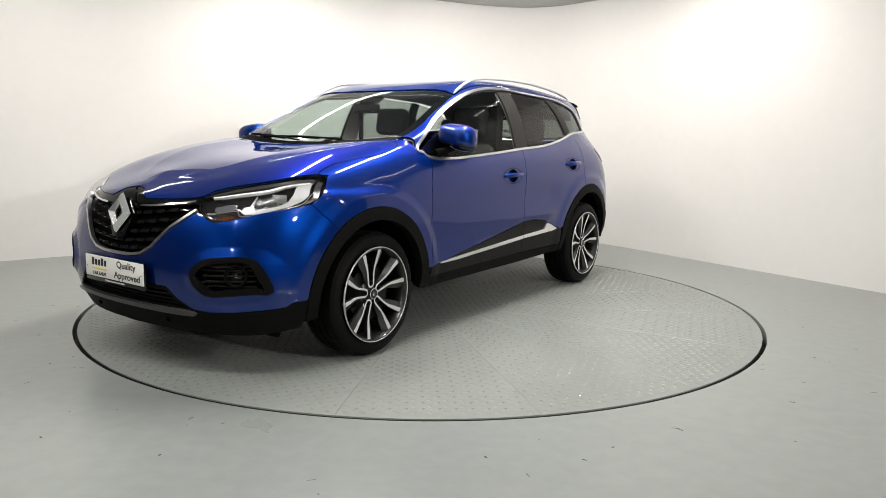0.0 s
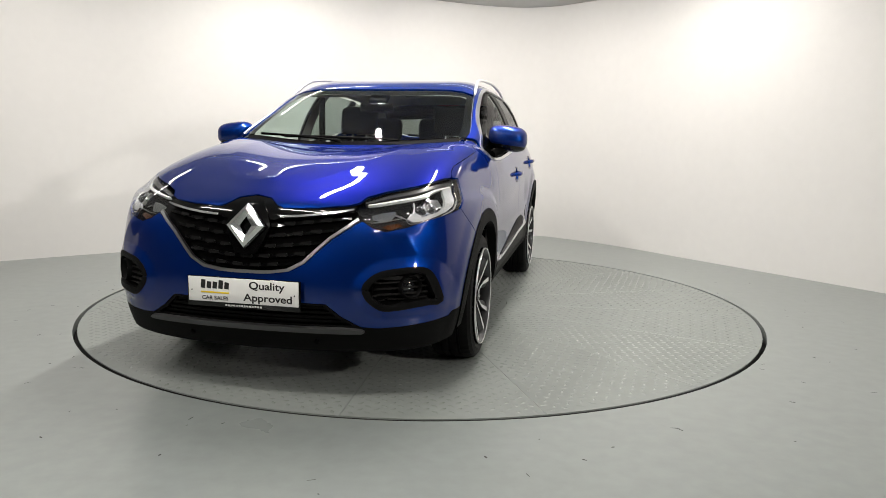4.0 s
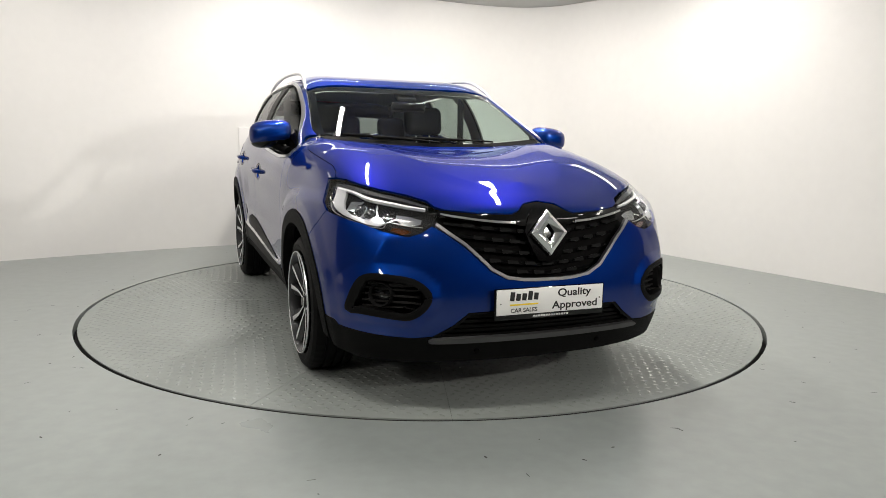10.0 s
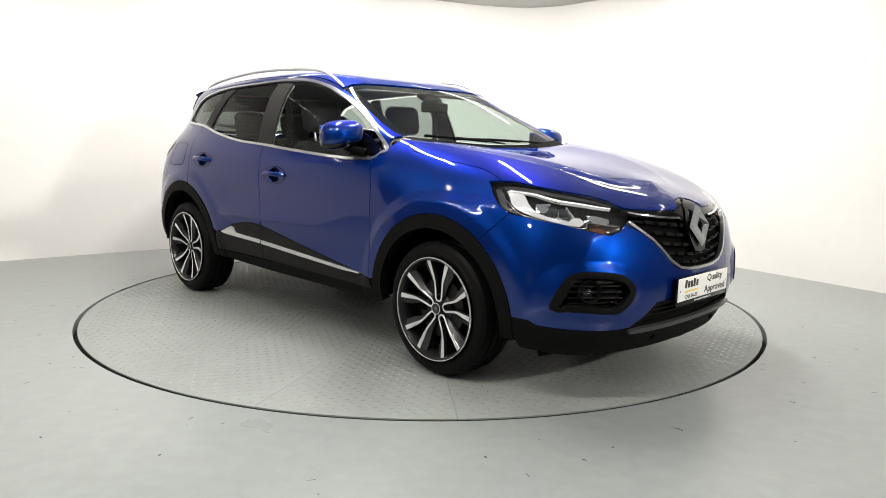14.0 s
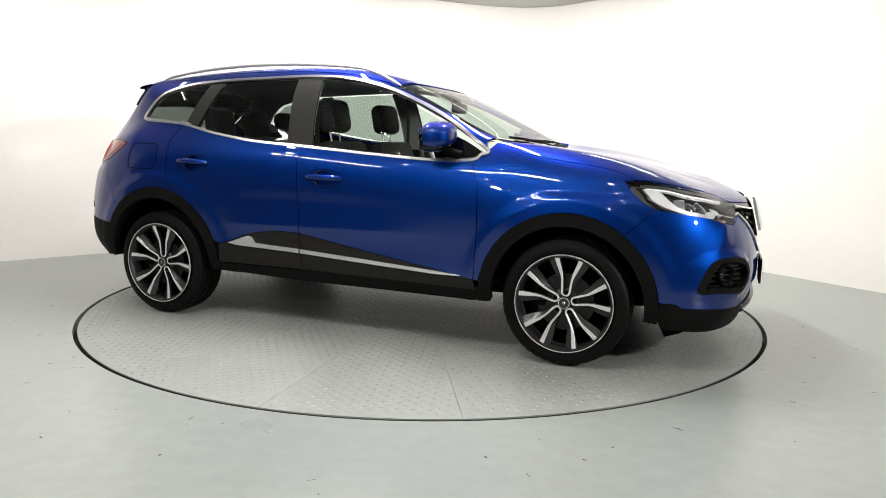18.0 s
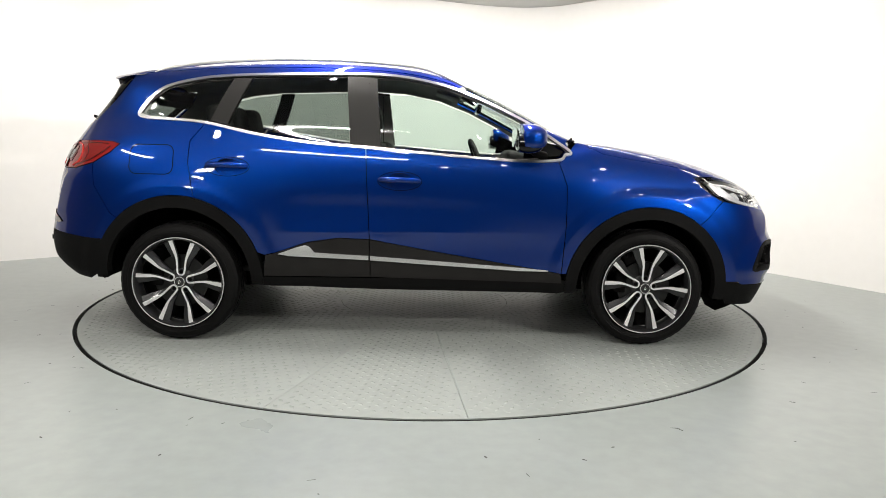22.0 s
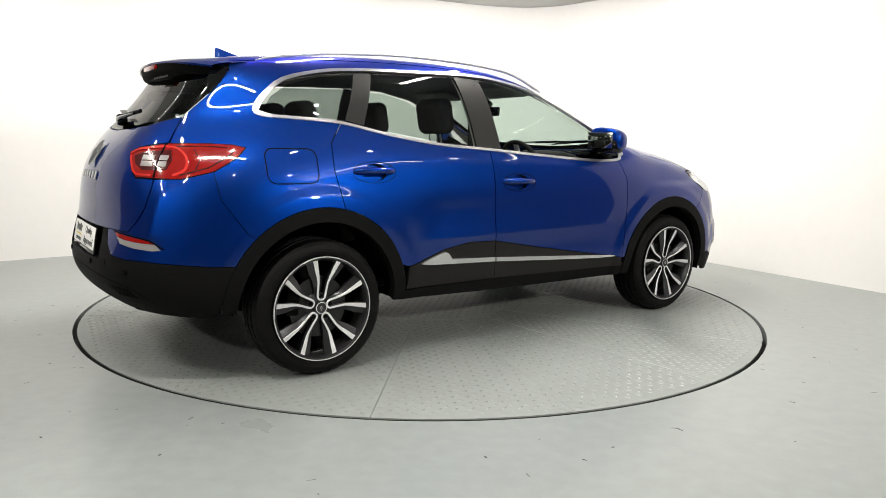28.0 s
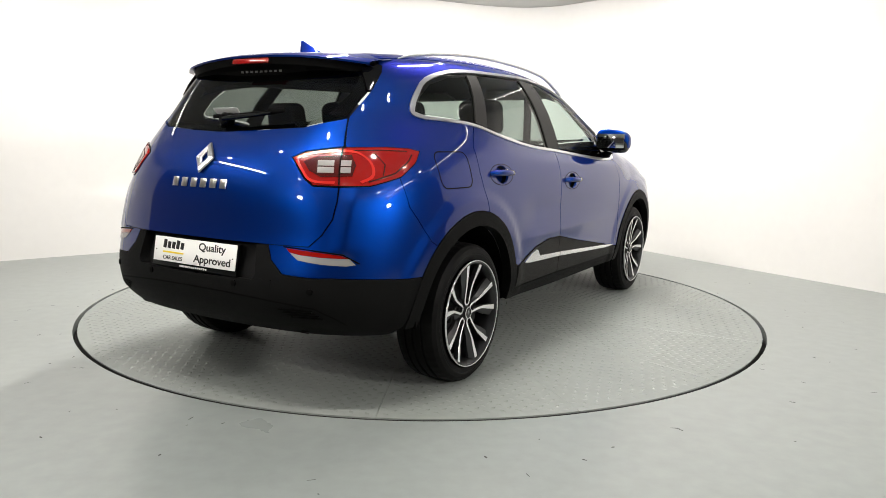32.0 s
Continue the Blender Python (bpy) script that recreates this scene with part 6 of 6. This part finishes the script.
# ---------------------------------------------------------------- small things in the room
def build_room_details():
    # flush access panel in the wall behind the turntable
    k0 = min(range(len(WALL_LINE)), key=lambda k: math.hypot(WALL_LINE[k][0] + 2.02, WALL_LINE[k][1] - 2.56))
    a, b = Vector((*WALL_LINE[k0], 0)), Vector((*WALL_LINE[k0 + 6], 0))
    d = (b - a).normalized()
    n = Vector((d.y, -d.x, 0))
    m = Matrix((d, n, Vector((0, 0, 1)))).transposed().to_4x4()
    m.translation = a + n * .002
    hatch = new("wall_hatch")
    tagged(hatch, "flush white access door in the curved wall", "door", kind="structure")
    hatch.matrix_basis = m
    part("upper_leaf", box(.72, .03, .62, pose(.37, 0, .945), .003), M_WALL, hatch)
    part("lower_leaf", box(.72, .03, .605, pose(.37, 0, .3225), .003), M_WALL, hatch)
    # scuffs on the floor paint
    rng = random.Random(5)
    verts, faces = [], []
    for _ in range(100):
        ang, r = rng.uniform(0, 2 * math.pi), TABLE_R + .06 + abs(rng.gauss(0, .45))
        x, y = r * math.cos(ang), r * math.sin(ang)
        if r > 3.2 and y > 0:
            continue
        turn, L, W = rng.uniform(0, math.pi), rng.uniform(.004, .02), rng.uniform(.002, .006)
        base = len(verts)
        for j in range(7):
            q = 2 * math.pi * j / 7
            px, py = L * math.cos(q) * rng.uniform(.6, 1.2), W * math.sin(q) * rng.uniform(.6, 1.2)
            verts.append((x + px * math.cos(turn) - py * math.sin(turn), y + px * math.sin(turn) + py * math.cos(turn), .0012))
        faces.append(tuple(range(base, base + 7)))
    scuffs = part("floor_scuffs", mesh_of("scuffs", verts, faces, smooth=False), M_SCUFF)
    tagged(scuffs, "small dark scuffs and chips on the floor paint", "scuffs", kind="stuff")


M_SCUFF = material("dirt and chips", (0.05, 0.05, 0.048), 0.7)
build_room_details()


# ---------------------------------------------------------------- motion
def motions():
    rows_table, rows_car = [], []
    for k in range(0, 65):
        t = k * 0.5
        a = A0 + TURN * t
        rows_table.append((t, pose(0, 0, 0, 0, 0, math.degrees(a))))
        off = Matrix.Rotation(a, 4, "Z") @ Vector((-CX, -CY, 0))
        rows_car.append((t, pose(off.x, off.y, DECK, 0, 0, math.degrees(a))))
    walk(turntable, rows_table)
    walk(car, rows_car)


motions()
